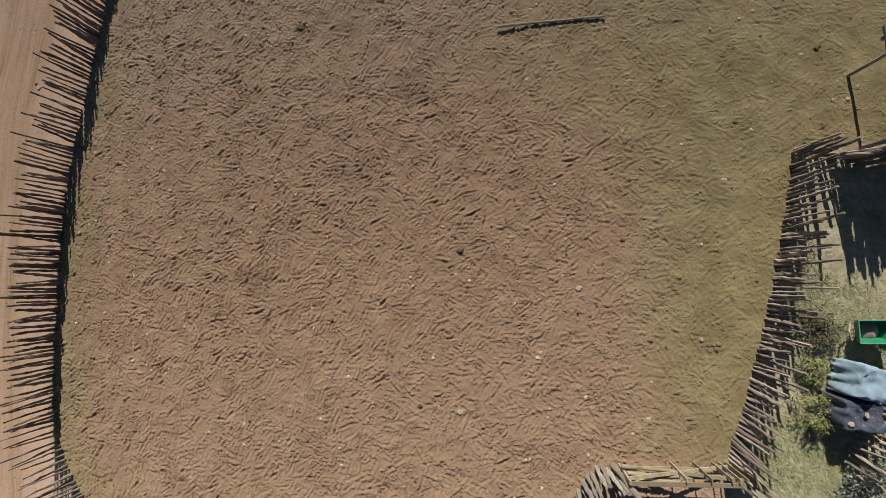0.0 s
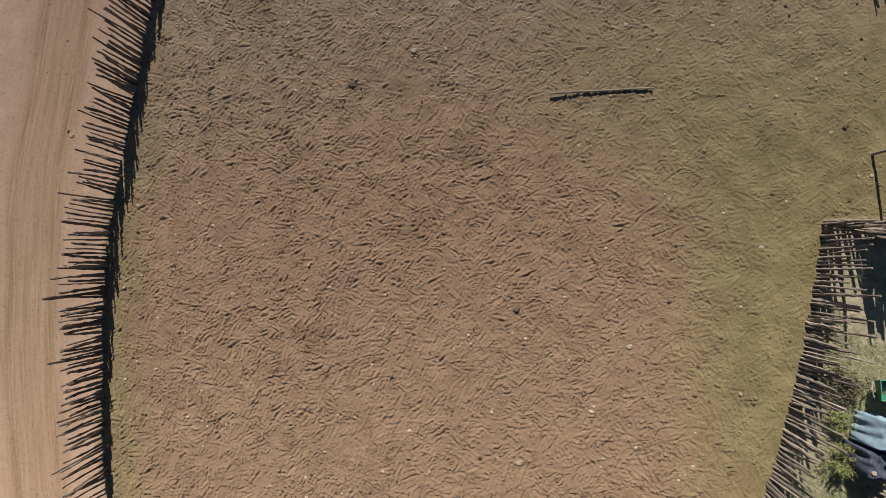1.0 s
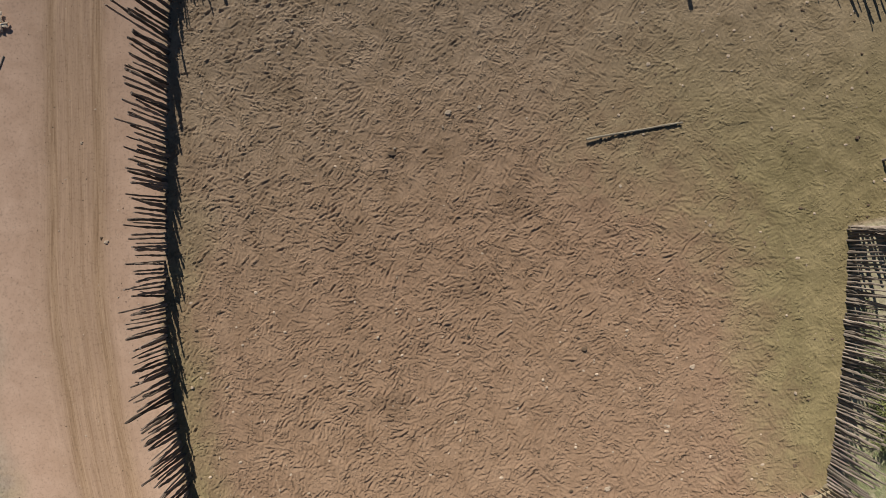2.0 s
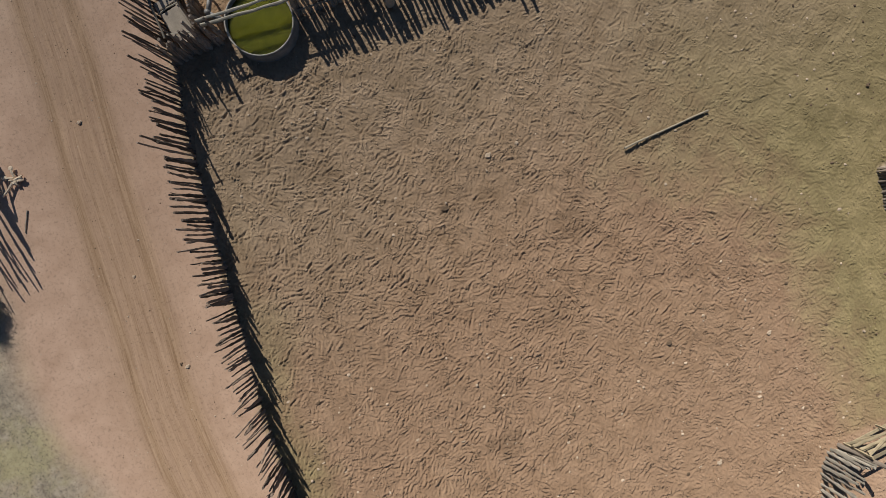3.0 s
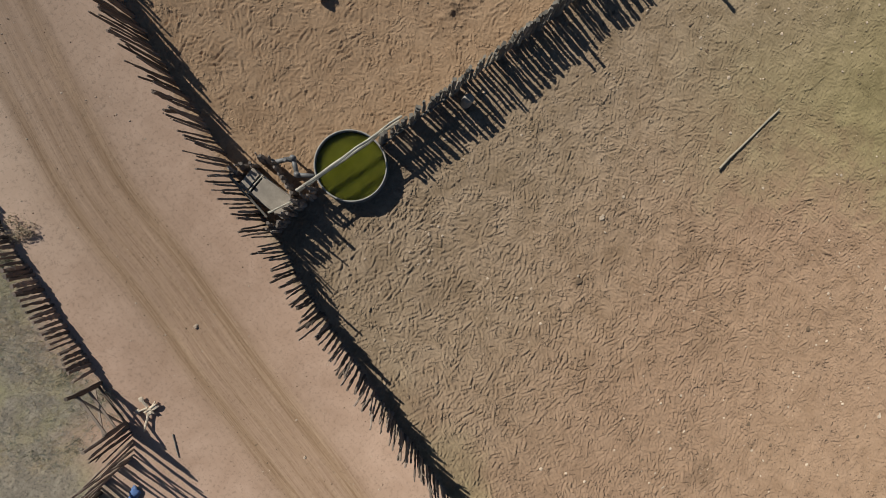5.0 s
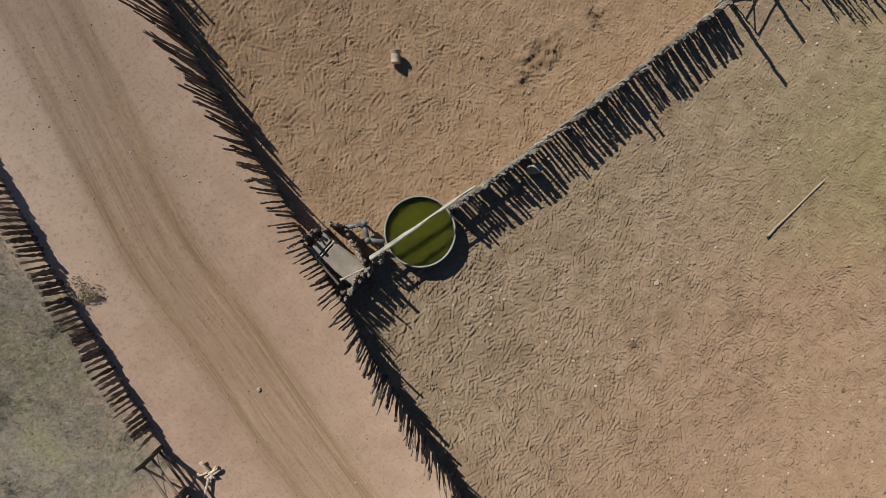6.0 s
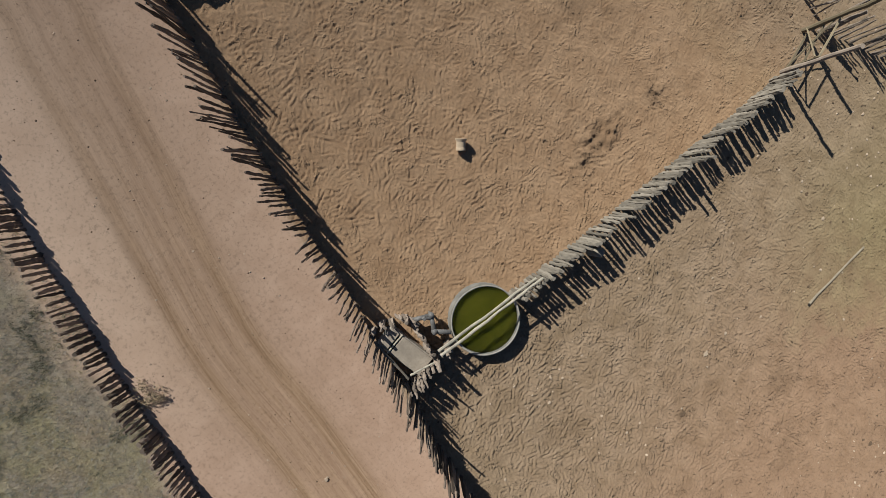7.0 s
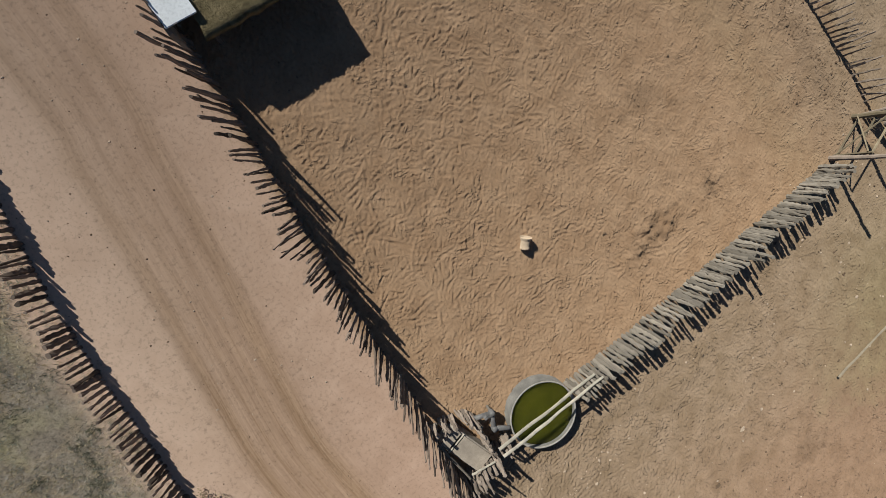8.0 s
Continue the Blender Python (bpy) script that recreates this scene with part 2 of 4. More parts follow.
class Line:
    """A smooth line in plan through a few points, read by its length."""

    def __init__(self, points, step=0.05):
        pts = [Vector(p) for p in points]
        p = [pts[0] * 2 - pts[1], *pts, pts[-1] * 2 - pts[-2]]
        raw = []
        for i in range(1, len(p) - 2):
            for k in range(24):
                t = k / 24
                raw.append(0.5 * ((2 * p[i]) + (p[i + 1] - p[i - 1]) * t + (2 * p[i - 1] - 5 * p[i] + 4 * p[i + 1] - p[i + 2]) * t * t
                                  + (3 * p[i] - p[i - 1] - 3 * p[i + 1] + p[i + 2]) * t ** 3))
        raw.append(pts[-1])
        self.p = np.array([(q.x, q.y) for q in raw])
        d = np.hypot(*np.diff(self.p, axis=0).T)
        self.s = np.concatenate(([0], np.cumsum(d)))
        self.length = self.s[-1]

    def at(self, s):
        return float(np.interp(s, self.s, self.p[:, 0])), float(np.interp(s, self.s, self.p[:, 1]))

    def way(self, s):
        a, b = self.at(max(0, s - 0.1)), self.at(min(self.length, s + 0.1))
        d = math.hypot(b[0] - a[0], b[1] - a[1]) or 1
        return (b[0] - a[0]) / d, (b[1] - a[1]) / d


# ---- the lines of the plan ----
FENCE_A = Line([(-13.3, -8.7), (-14.49, -7.62), (-15.11, -6.86), (-15.56, -5.97), (-15.87, -5.14), (-16.1, -3.35), (-16.17, -1.34), (-16.22, 0.76), (-16.14, 2.92), (-15.92, 5.23), (-15.51, 7.64), (-15.02, 10.22),
                (-14.56, 12.7), (-14.09, 15.14), (-13.58, 17.59), (-13.0, 19.77), (-12.44, 22.15), (-11.9, 24.46), (-11.44, 26.82), (-10.93, 29.06), (-10.35, 31.53), (-9.88, 33.45), (-9.48, 35.41), (-8.9, 38.0), (-8.3, 41.0)])
FENCE_B_WEST = Line([(-12.85, 20.0), (-12.1, 20.04), (-11.4, 20.06), (-10.65, 20.05)])
FENCE_B = Line([(-7.75, 19.75), (-6.05, 19.55), (-4.53, 19.36), (-3.08, 19.23), (-1.68, 19.12), (-0.41, 18.97), (0.83, 18.86), (2.96, 18.66), (4.76, 18.49), (6.45, 18.44)])
FENCE_BE = Line([(9.15, 18.85), (10.2, 17.4), (11.2, 15.8), (12.2, 15.1), (13.2, 14.4), (15.0, 13.0), (17.0, 11.5)])
FENCE_C = Line([(11.14, 4.4), (11.0, 3.35), (10.61, 1.5), (10.17, -0.28), (9.71, -1.96), (9.22, -3.58), (8.69, -5.12), (8.5, -5.6)])
FENCE_CT = Line([(11.2, 4.48), (11.95, 4.24), (12.75, 4.02), (13.6, 3.75), (16.5, 3.1)])
FENCE_D = Line([(5.3, -5.8), (4.75, -5.6), (4.12, -6.35), (3.4, -7.6), (2.2, -8.9), (-2.0, -9.8), (-8.0, -10.0), (-13.2, -8.85)])
FENCE_E = Line([(9.51, 19.21), (9.52, 20.37), (9.45, 21.62), (9.33, 22.87), (9.2, 24.0), (9.0, 25.5), (8.5, 28.0), (7.6, 31.0), (5.5, 35.0), (2.0, 38.5)])
FENCE_F = Line([(-15.2, 37.8), (-16.18, 35.47), (-17.01, 33.56), (-17.64, 31.79), (-18.31, 29.66), (-18.92, 27.7), (-19.46, 25.83), (-20.12, 23.28), (-20.46, 21.9), (-20.75, 20.7)])
FENCE_F2 = Line([(-21.45, 18.6), (-21.98, 17.75), (-23.0, 17.75), (-23.7, 17.6), (-24.8, 17.25), (-25.8, 17.1), (-28.0, 16.8)])
FENCE_G = Line([(11.75, -5.3), (12.0, -4.6), (12.5, -3.9), (13.2, -3.2), (14.2, -2.3)])
ROAD = Line([(-9.5, 52.0), (-12.1, 38.0), (-13.0, 35.0), (-14.05, 31.7), (-15.1, 28.8), (-16.3, 25.2), (-16.85, 21.5), (-17.6, 17.5), (-18.45, 12.2), (-19.25, 7.6), (-19.5, 2.45), (-19.3, -2.0), (-18.7, -7.0), (-17.4, -14.0), (-15.0, -24.0)])


# ---- ground ----
def lattice(x, y, scale, seed):
    """Smooth value noise on arrays, 0 to 1."""
    rs = np.random.RandomState(seed)
    tab = rs.rand(256, 256)
    u, v = x * scale, y * scale
    i, j = np.floor(u).astype(int), np.floor(v).astype(int)
    a, b = u - i, v - j
    a, b = a * a * (3 - 2 * a), b * b * (3 - 2 * b)
    i0, i1, j0, j1 = i % 256, (i + 1) % 256, j % 256, (j + 1) % 256
    return (tab[i0, j0] * (1 - a) + tab[i1, j0] * a) * (1 - b) + (tab[i0, j1] * (1 - a) + tab[i1, j1] * a) * b


def off_line(line, x, y):
    """Signed distance of plan points from a line: positive to the left of its way."""
    p = line.p[::6]
    best = np.full(x.shape, 1e9)
    side = np.zeros(x.shape)
    for a, b in zip(p[:-1], p[1:]):
        d = b - a
        t = np.clip(((x - a[0]) * d[0] + (y - a[1]) * d[1]) / (d @ d), 0, 1)
        ex, ey = x - a[0] - t * d[0], y - a[1] - t * d[1]
        e = np.hypot(ex, ey)
        near = e < best
        best = np.where(near, e, best)
        side = np.where(near, np.sign(d[0] * ey - d[1] * ex), side)
    return best * side


def ramp01(v, a, b):
    t = np.clip((v - a) / (b - a), 0, 1)
    return t * t * (3 - 2 * t)


def stamp(out, xs, ys, fine, x, y, reach, shape):
    """Adds a small relief shape(u, v) round one place of the plan."""
    i, j, n = int(np.searchsorted(xs, x)), int(np.searchsorted(ys, y)), int(reach / fine) + 1
    a, b = slice(max(0, j - n), j + n + 1), slice(max(0, i - n), i + n + 1)
    out[a, b] += shape((xs[b] - x)[None, :], (ys[a] - y)[:, None])


def ridges(xs, ys, fine):
    """Trodden relief: short ridges whose direction wanders, half-ring hoof prints, and long dragged trails."""
    rs = np.random.RandomState(77)
    out = np.zeros((len(ys), len(xs)))
    count = 40000
    px, py = rs.uniform(-16.8, 12.8, count), rs.uniform(-9.8, 37.8, count)
    lead = lattice(px, py, 0.28, 71) * 7.0 + rs.normal(0, 0.85, count)
    size, amp, phase = rs.uniform(0.075, 0.155, count), rs.uniform(0.014, 0.058, count), rs.uniform(0, 6.28, count)
    amp *= 0.6 + 0.6 * lattice(px, py, 0.22, 72)
    for k in range(count):
        c, s, z, h, p = math.cos(lead[k]), math.sin(lead[k]), size[k], amp[k], phase[k]
        stamp(out, xs, ys, fine, px[k], py[k], z * 2.5, lambda u, v: h * np.exp(-((u * c + v * s) ** 2 * 2.4 + (v * c - u * s) ** 2 * 0.42) / z ** 2) * np.cos((u * c + v * s) * 5.0 / z + p))
    # hoof prints: a raised half ring round a sunk sole
    count = 15000
    px, py = rs.uniform(-16.8, 12.8, count), rs.uniform(-9.8, 37.8, count)
    lead, size, amp = rs.uniform(0, 6.28, count), rs.uniform(0.05, 0.095, count), rs.uniform(0.008, 0.031, count)
    amp *= 0.3 + 1.1 * lattice(px, py, 0.35, 73)
    for k in range(count):
        c, s, z, h = math.cos(lead[k]), math.sin(lead[k]), size[k], amp[k]

        def half_ring(u, v):
            f, g = u * c + v * s, v * c - u * s
            d = np.sqrt(f * f * 0.6 + g * g) + 1e-6
            return h * (np.exp(-((d - z) / 0.026) ** 2) * np.clip(0.45 + f / d, 0, 1.2) - 0.2 * np.exp(-(d / (z * 0.7)) ** 2))

        stamp(out, xs, ys, fine, px[k], py[k], z * 2.4, half_ring)
    # trails: pairs of thin furrows that bend slowly
    for k in range(150):
        x, y, a = rs.uniform(-15, 12), rs.uniform(-9, 37), rs.uniform(0, 6.28)
        bend, wide, deep = rs.normal(0, 0.25), rs.uniform(0.05, 0.11), rs.uniform(0.009, 0.022)
        for n in range(int(rs.uniform(15, 70))):
            a += bend * 0.07 + rs.normal(0, 0.06)
            x, y = x + math.cos(a) * 0.07, y + math.sin(a) * 0.07
            if not (-16.3 < x < 12.4 and -9.5 < y < 37.5):
                break
            for side in (-1, 1):
                stamp(out, xs, ys, fine, x - math.sin(a) * wide * side, y + math.cos(a) * wide * side, 0.1, lambda u, v: -deep * np.exp(-(u * u + v * v) / 0.035 ** 2))
    return 0.046 * np.tanh(out / 0.046)


def ground():
    grow = [0.2, 0.5, 1.2, 3, 7, 16, 36, 80, 180, 400, 900, 2000]
    fine = 0.042
    xs = np.concatenate((-31 - np.array(grow[::-1]), np.arange(-31, -17.0, 0.14), np.arange(-17.0, 13.0, fine), np.arange(13.0, 22.01, 0.14), 22 + np.array(grow)))
    ys = np.concatenate((-14 - np.array(grow[::-1]), np.arange(-14, -10.0, 0.14), np.arange(-10.0, 38.0, fine), np.arange(38.0, 43.01, 0.14), 43 + np.array(grow)))
    X, Y = np.meshgrid(xs, ys)
    nx, ny = len(xs), len(ys)
    fa, ro = off_line(FENCE_A, X, Y), off_line(ROAD, X, Y)
    ff = off_line(FENCE_F, X, Y)
    inside = ramp01(-fa, -0.3, 0.3)
    wob = (lattice(X, Y, 0.35, 3) - 0.5) * 1.2
    lane = ramp01(fa + wob * 0.3, -0.1, 0.4)
    west = ramp01(-ff + wob, 0.2, 1.4) * ramp01(Y, 19.0, 20.5)
    west = np.maximum(west, ramp01(-22.6 - X + wob, 0, 2.0))
    pen = ramp01(Y - (19.6 - 0.13 * (X + 7)) + wob * 0.25, -0.4, 0.5) * (1 - lane) * ramp01(10.2 - X, 0, 1.0)
    right = ramp01(X + 0.8 + (lattice(X, Y, 0.12, 5) - 0.5) * 6 + 0.5 * np.clip(Y - 2, 0, 14) - 0.1 * np.clip(-Y, 0, 20), 3.5, 12.5)
    left = ramp01(fa + 2.9 + wob * 1.4, 0, 2.9) * 0.7
    dry = ramp01(Y - 0.1 * X - 5 + wob * 1.5, 0, 12) * 0.97
    fc = off_line(FENCE_C, X, Y)
    yard = ramp01(fc, 0.0, 0.5) * ramp01(4.7 - Y, 0, 0.3) * ramp01(X, 8.2, 9.0)
    low = ramp01(-5.1 - Y, 0, 0.8) * ramp01(X, 4, 6)
    dung = np.clip(np.maximum(right, left), 0, 1) * (1 - np.maximum(yard, low))
    pale = ramp01(X + (lattice(X, Y, 0.2, 6) - 0.5) * 4 + 0.12 * (Y - 28), 3.5, 8.5) * pen
    pen = pen * (1 - 0.8 * pale)
    dry = np.maximum(dry * (1 - pen), pale)
    dung = dung * (1 - pale)
    # on the lane this mask only pales the sand northward, most on the west side
    dry = dry * (1 - lane) + lane * ramp01(Y, 20, 31) * (0.45 + 0.55 * ramp01(-ro, -0.5, 1.5))
    rut = np.zeros(X.shape)
    for c, w in ((-0.95, 0.42), (-0.3, 0.2), (0.25, 0.18), (0.9, 0.5), (0.0, 1.6)):
        rut = np.maximum(rut, np.exp(-(((ro - c + wob * 0.12) / w) ** 2)) * (1.0 if abs(c) > 0.5 else 0.85 if c else 0.72))
    rut *= lane * (1 - 0.4 * ramp01(Y, 25, 37))
    z = (lattice(X, Y, 0.11, 11) - 0.5) * 0.10 + (lattice(X, Y, 0.5, 12) - 0.5) * 0.05
    trod = 1 - np.maximum(lane, west) * 0.95
    z += trod * ((lattice(X, Y, 1.9, 13) - 0.5) * 0.04 + (lattice(X, Y, 4.1, 14) - 0.5) * 0.022)
    z += trod * ridges(xs, ys, fine) * (1 - 0.45 * right) * (1 - 0.2 * pen)
    z -= rut * 0.02
    # dung heap bumps in the pen
    heap = np.exp(-(((X + 1.5) / 1.25) ** 2 + ((Y - 21.7) / 0.6) ** 2)) + 0.6 * np.exp(-(((X - 1.7) / 0.5) ** 2 + ((Y - 21.5) / 0.5) ** 2))
    z += heap * ((lattice(X, Y, 3.8, 15) - 0.45) * 0.24 + (lattice(X, Y, 7.0, 16) - 0.5) * 0.12)
    far = np.maximum(np.maximum(-31 - X, X - 22), np.maximum(-14 - Y, Y - 43))
    z *= 1 - ramp01(far, 0, 6)
    verts = np.stack((X, Y, z), -1).reshape(-1, 3)
    i = (np.arange(ny - 1)[:, None] * nx + np.arange(nx - 1)[None, :]).ravel()
    quads = np.stack((i, i + 1, i + nx + 1, i + nx), -1)
    me = bpy.data.meshes.new("ground")
    me.vertices.add(len(verts))
    me.vertices.foreach_set("co", verts.ravel())
    me.loops.add(quads.size)
    me.loops.foreach_set("vertex_index", quads.ravel())
    me.polygons.add(len(quads))
    me.polygons.foreach_set("loop_start", np.arange(0, quads.size, 4))
    me.polygons.foreach_set("use_smooth", np.ones(len(quads), bool))
    me.update()
    stain = np.zeros(X.shape)
    for sx, sy, sw, sh, sa in ((-1.5, 21.7, 1.2, 0.55, 0.7), (1.65, 21.55, 0.35, 0.6, 0.9), (1.0, 26.0, 0.9, 0.7, 0.6), (8.1, 22.4, 0.5, 2.6, 0.5), (-7.46, 0.62, 0.9, 0.55, 0.7), (-1.1, 7.75, 1.3, 0.7, 0.45),
                               (-3.33, 4.75, 0.9, 0.7, 0.5), (-14.6, 0.8, 0.8, 3.0, 0.3), (-5.72, 10.47, 0.3, 0.3, 0.8), (-10.2, 14.2, 1.2, 0.9, 0.3)):
        stain = np.maximum(stain, sa * ramp01(np.exp(-((X - sx) / sw) ** 2 - ((Y - sy) / sh) ** 2) + 0.7 * (lattice(X, Y, 2.2, 17) - 0.5), 0.2, 0.75))
    one = np.ones(X.size)
    run = (X * 0.2 + Y * 0.98)
    for name, r, g, b in (("soil", dung, np.maximum(lane, np.maximum(yard * 0.75, low * 0.35)), dry), ("cover", west, pen, rut), ("lane", ro, run, yard), ("stain", stain, stain, stain)):
        at = me.color_attributes.new(name, "FLOAT_COLOR", "POINT")
        at.data.foreach_set("color", np.stack((r.ravel(), g.ravel(), b.ravel(), one), -1).ravel())
    me.materials.append(SOIL)
    ob = new("ground", me)
    tagged(ob, "trampled red-brown soil with hoof marks and a sandy two-rut track", "ground", "", "structure")
    return xs, ys, z


GX, GY, GZ = ground()


def ground_z(x, y):
    i = min(max(int(np.searchsorted(GX, x)) - 1, 0), len(GX) - 2)
    j = min(max(int(np.searchsorted(GY, y)) - 1, 0), len(GY) - 2)
    a, b = (x - GX[i]) / (GX[i + 1] - GX[i]), (y - GY[j]) / (GY[j + 1] - GY[j])
    return float((GZ[j, i] * (1 - a) + GZ[j, i + 1] * a) * (1 - b) + (GZ[j + 1, i] * (1 - a) + GZ[j + 1, i + 1] * a) * b)


# ---- pole fences ----
def pole_set(name, mat, thick, taper, bend, n=9, seed=1, forks=3):
    r = random.Random(seed)
    return [pole_mesh(name, mat, r, thick * r.uniform(0.8, 1.2), taper, bend, k < forks) for k in range(n)]


DARK_SET = pole_set("pole", POLE_DARK, 0.058, 0.58, 0.05, 12, 5, 2)
GREY_SET = pole_set("pole", POLE_GREY, 0.072, 0.85, 0.04, 10, 6, 1)
BROWN_SET = pole_set("pole", POLE_BROWN, 0.055, 0.6, 0.05, 10, 7, 2)
PALE_SET = pole_set("pole", POLE_GREY, 0.048, 0.5, 0.06, 8, 9, 2)
SLAB_SET = pole_set("pole", POLE_DARK, 0.085, 0.85, 0.04, 8, 8, 0)


def fence(line, meshes, label, spacing, height, tall=0.0, lean=0.0, jitter=0.03, seed=1, out=1, fat=1.0, s0=0.0, s1=None, gaps=(), name="pole_fence", even=0.4, sway=3.0, ragged=(0.8, 1.12), lean_end=None, slant=0.0):
    """Poles dug in side by side along a line. lean: degrees by which they tip to the line's left (out=1) or right. slant: degrees along the line, reached at its end."""
    r = random.Random(seed)
    s1 = line.length if s1 is None else s1
    x0, y0 = line.at((s0 + s1) / 2)
    owner = thing(name, x0, y0, 0, label, "fence", "pole fences")
    s = s0
    while s < s1:
        step = spacing * r.uniform(1 - even, 1 + even)
        if not any(a < s < b for a, b in gaps):
            x, y = line.at(s)
            dx, dy = line.way(s)
            j = r.uniform(-jitter, jitter)
            x, y = x - dy * j, y + dx * j
            h = height * r.uniform(*ragged)
            if r.random() < tall:
                h *= r.uniform(1.15, 1.4)
            tilt = lean if lean_end is None else lean + (lean_end - lean) * (s - s0) / (s1 - s0)
            tip = radians(tilt * out + r.gauss(0, sway))
            side = radians(slant * (s - s0) / (s1 - s0) + r.gauss(0, sway * 1.1))
            up = Vector((-dy * math.tan(tip) + dx * math.tan(side), dx * math.tan(tip) + dy * math.tan(side), 1)).normalized()
            turn = up.to_track_quat("Z", "Y").to_matrix().to_4x4() @ Matrix.Rotation(r.uniform(0, 6.28), 4, "Z")
            w = fat * r.uniform(0.75, 1.3)
            m = Matrix.Translation((x - x0, y - y0, ground_z(x, y) - 0.08)) @ turn @ Matrix.Diagonal((w, w, h, 1))
            part("pole", r.choice(meshes), owner, m)
        s += step
    return owner


def rail(owner, line, s0, s1, height, off, mat, radius=0.03, seed=3, name="rail"):
    """A crooked rod tied along the poles."""
    r = random.Random(seed)
    o = owner.matrix_basis.translation
    n = max(3, int((s1 - s0) / 0.7))
    pts = []
    for i in range(n + 1):
        s = s0 + (s1 - s0) * i / n
        (x, y), (dx, dy) = line.at(s), line.way(s)
        pts.append((x - dy * off - o.x, y + dx * off - o.y, height + r.uniform(-0.05, 0.05)))
    part(name, mesh_from(name, *tube(pts, [radius * r.uniform(0.8, 1.2) for _ in pts], 6, True, 0.1, r), mat), owner)


CORNER = 31.0
for _s in np.arange(20, 40, 0.05):
    if FENCE_A.at(_s)[1] > 19.5:
        CORNER = float(_s)
        break
fa0 = fence(FENCE_A, PALE_SET, "pale grey pole fence at the bend of the track", 0.17, 1.75, 0.1, 2.0, 0.06, 10, s1=5.0)
fa1 = fence(FENCE_A, DARK_SET, "dark bark-covered pole fence beside the sandy track", 0.165, 1.78, 0.14, -6.0, 0.06, 11, sway=2.0, ragged=(0.85, 1.08), lean_end=10.0, s0=5.0, s1=CORNER)
fa2 = fence(FENCE_A, DARK_SET, "dark uneven pole fence between the track and the horse pen", 0.17, 2.1, 0.12, 8.5, 0.06, 12, sway=2.0, fat=0.88, ragged=(0.85, 1.08), s0=CORNER)
fb0 = fence(FENCE_B_WEST, BROWN_SET, "thick weathered stumps packed beside the water tank", 0.085, 1.35, 0.1, 0, 0.1, 13, fat=1.4, ragged=(0.7, 1.12))
fb = fence(FENCE_B, GREY_SET, "pale weathered pole fence dividing the two pens", 0.16, 1.48, 0.08, -2, 0.05, 14, fat=1.0, sway=1.6, ragged=(0.88, 1.08), lean_end=3.0, slant=-13.0)
rail(fb, FENCE_B, 0.1, 3.0, 0.55, -0.12, POLE_GREY, 0.04, 4)
fbe = fence(FENCE_BE, BROWN_SET, "brown pole fence running on past the gate", 0.24, 1.6, 0.2, 3, 0.05, 15)
fc = fence(FENCE_C, BROWN_SET, "brown crooked pole fence round the farmyard", 0.145, 1.75, 0.25, -2, 0.04, 16, out=1, fat=1.0, even=0.2, sway=1.7)
rail(fc, FENCE_C, 0.1, FENCE_C.length - 0.1, 0.3, 0.09, POLE_BROWN, 0.03, 5)
fct = fence(FENCE_CT, BROWN_SET, "tall close-set pole screen at the farmyard corner", 0.15, 2.0, 0.2, 9, 0.06, 17, out=-1, fat=1.15)
fd = fence(FENCE_D, GREY_SET, "pale weathered pole fence closing the cattle pen", 0.22, 1.5, 0.1, 2, 0.06, 18)
fe = fence(FENCE_E, BROWN_SET, "thin spaced pole fence on the far side of the pen", 0.3, 1.2, 0.1, 3, 0.04, 19, out=-1, fat=0.8)
ff = fence(FENCE_F, SLAB_SET, "low dark slab-pole fence along the dry field", 0.2, 0.88, 0.0, 14, 0.03, 20, out=-1, fat=0.76, even=0.2, sway=1.6, ragged=(0.93, 1.05))
ff2 = fence(FENCE_F2, DARK_SET, "tall sparse dark pole fence by the bushes", 0.16, 1.95, 0.15, 0, 0.06, 21, fat=0.85, ragged=(0.9, 1.1))
fg = fence(FENCE_G, BROWN_SET, "second brown pole fence inside the farmyard", 0.19, 1.7, 0.2, 3, 0.05, 22)


# ---- water tank and pump corner ----
def ring(profile, n=48):
    """A turned shape from (radius, height) pairs, open at its ends."""
    v = [(r * math.cos(2 * math.pi * k / n), r * math.sin(2 * math.pi * k / n), z) for r, z in profile for k in range(n)]
    f = [(i * n + k, i * n + (k + 1) % n, (i + 1) * n + (k + 1) % n, (i + 1) * n + k) for i in range(len(profile) - 1) for k in range(n)]
    return v, f


def water_material(name, dark, light):
    """Cloudy water: light spreads inside it, so that shadows on it are soft."""
    m = Mat(name, 0.1)
    cloud = m.noise(1.3, 4, 0.6, 0.5)
    m.colour(m.mix(m.ramp(cloud, (0.3, 0.0), (0.75, 1.0)), dark, light))
    m.b.inputs["Subsurface Weight"].default_value = 1.0
    m.b.inputs["Subsurface Radius"].default_value = (1.0, 1.0, 0.6)
    m.b.inputs["Subsurface Scale"].default_value = 3.0
    m.bump(m.noise(7, 2), 0.08, 0.01)
    return m.m


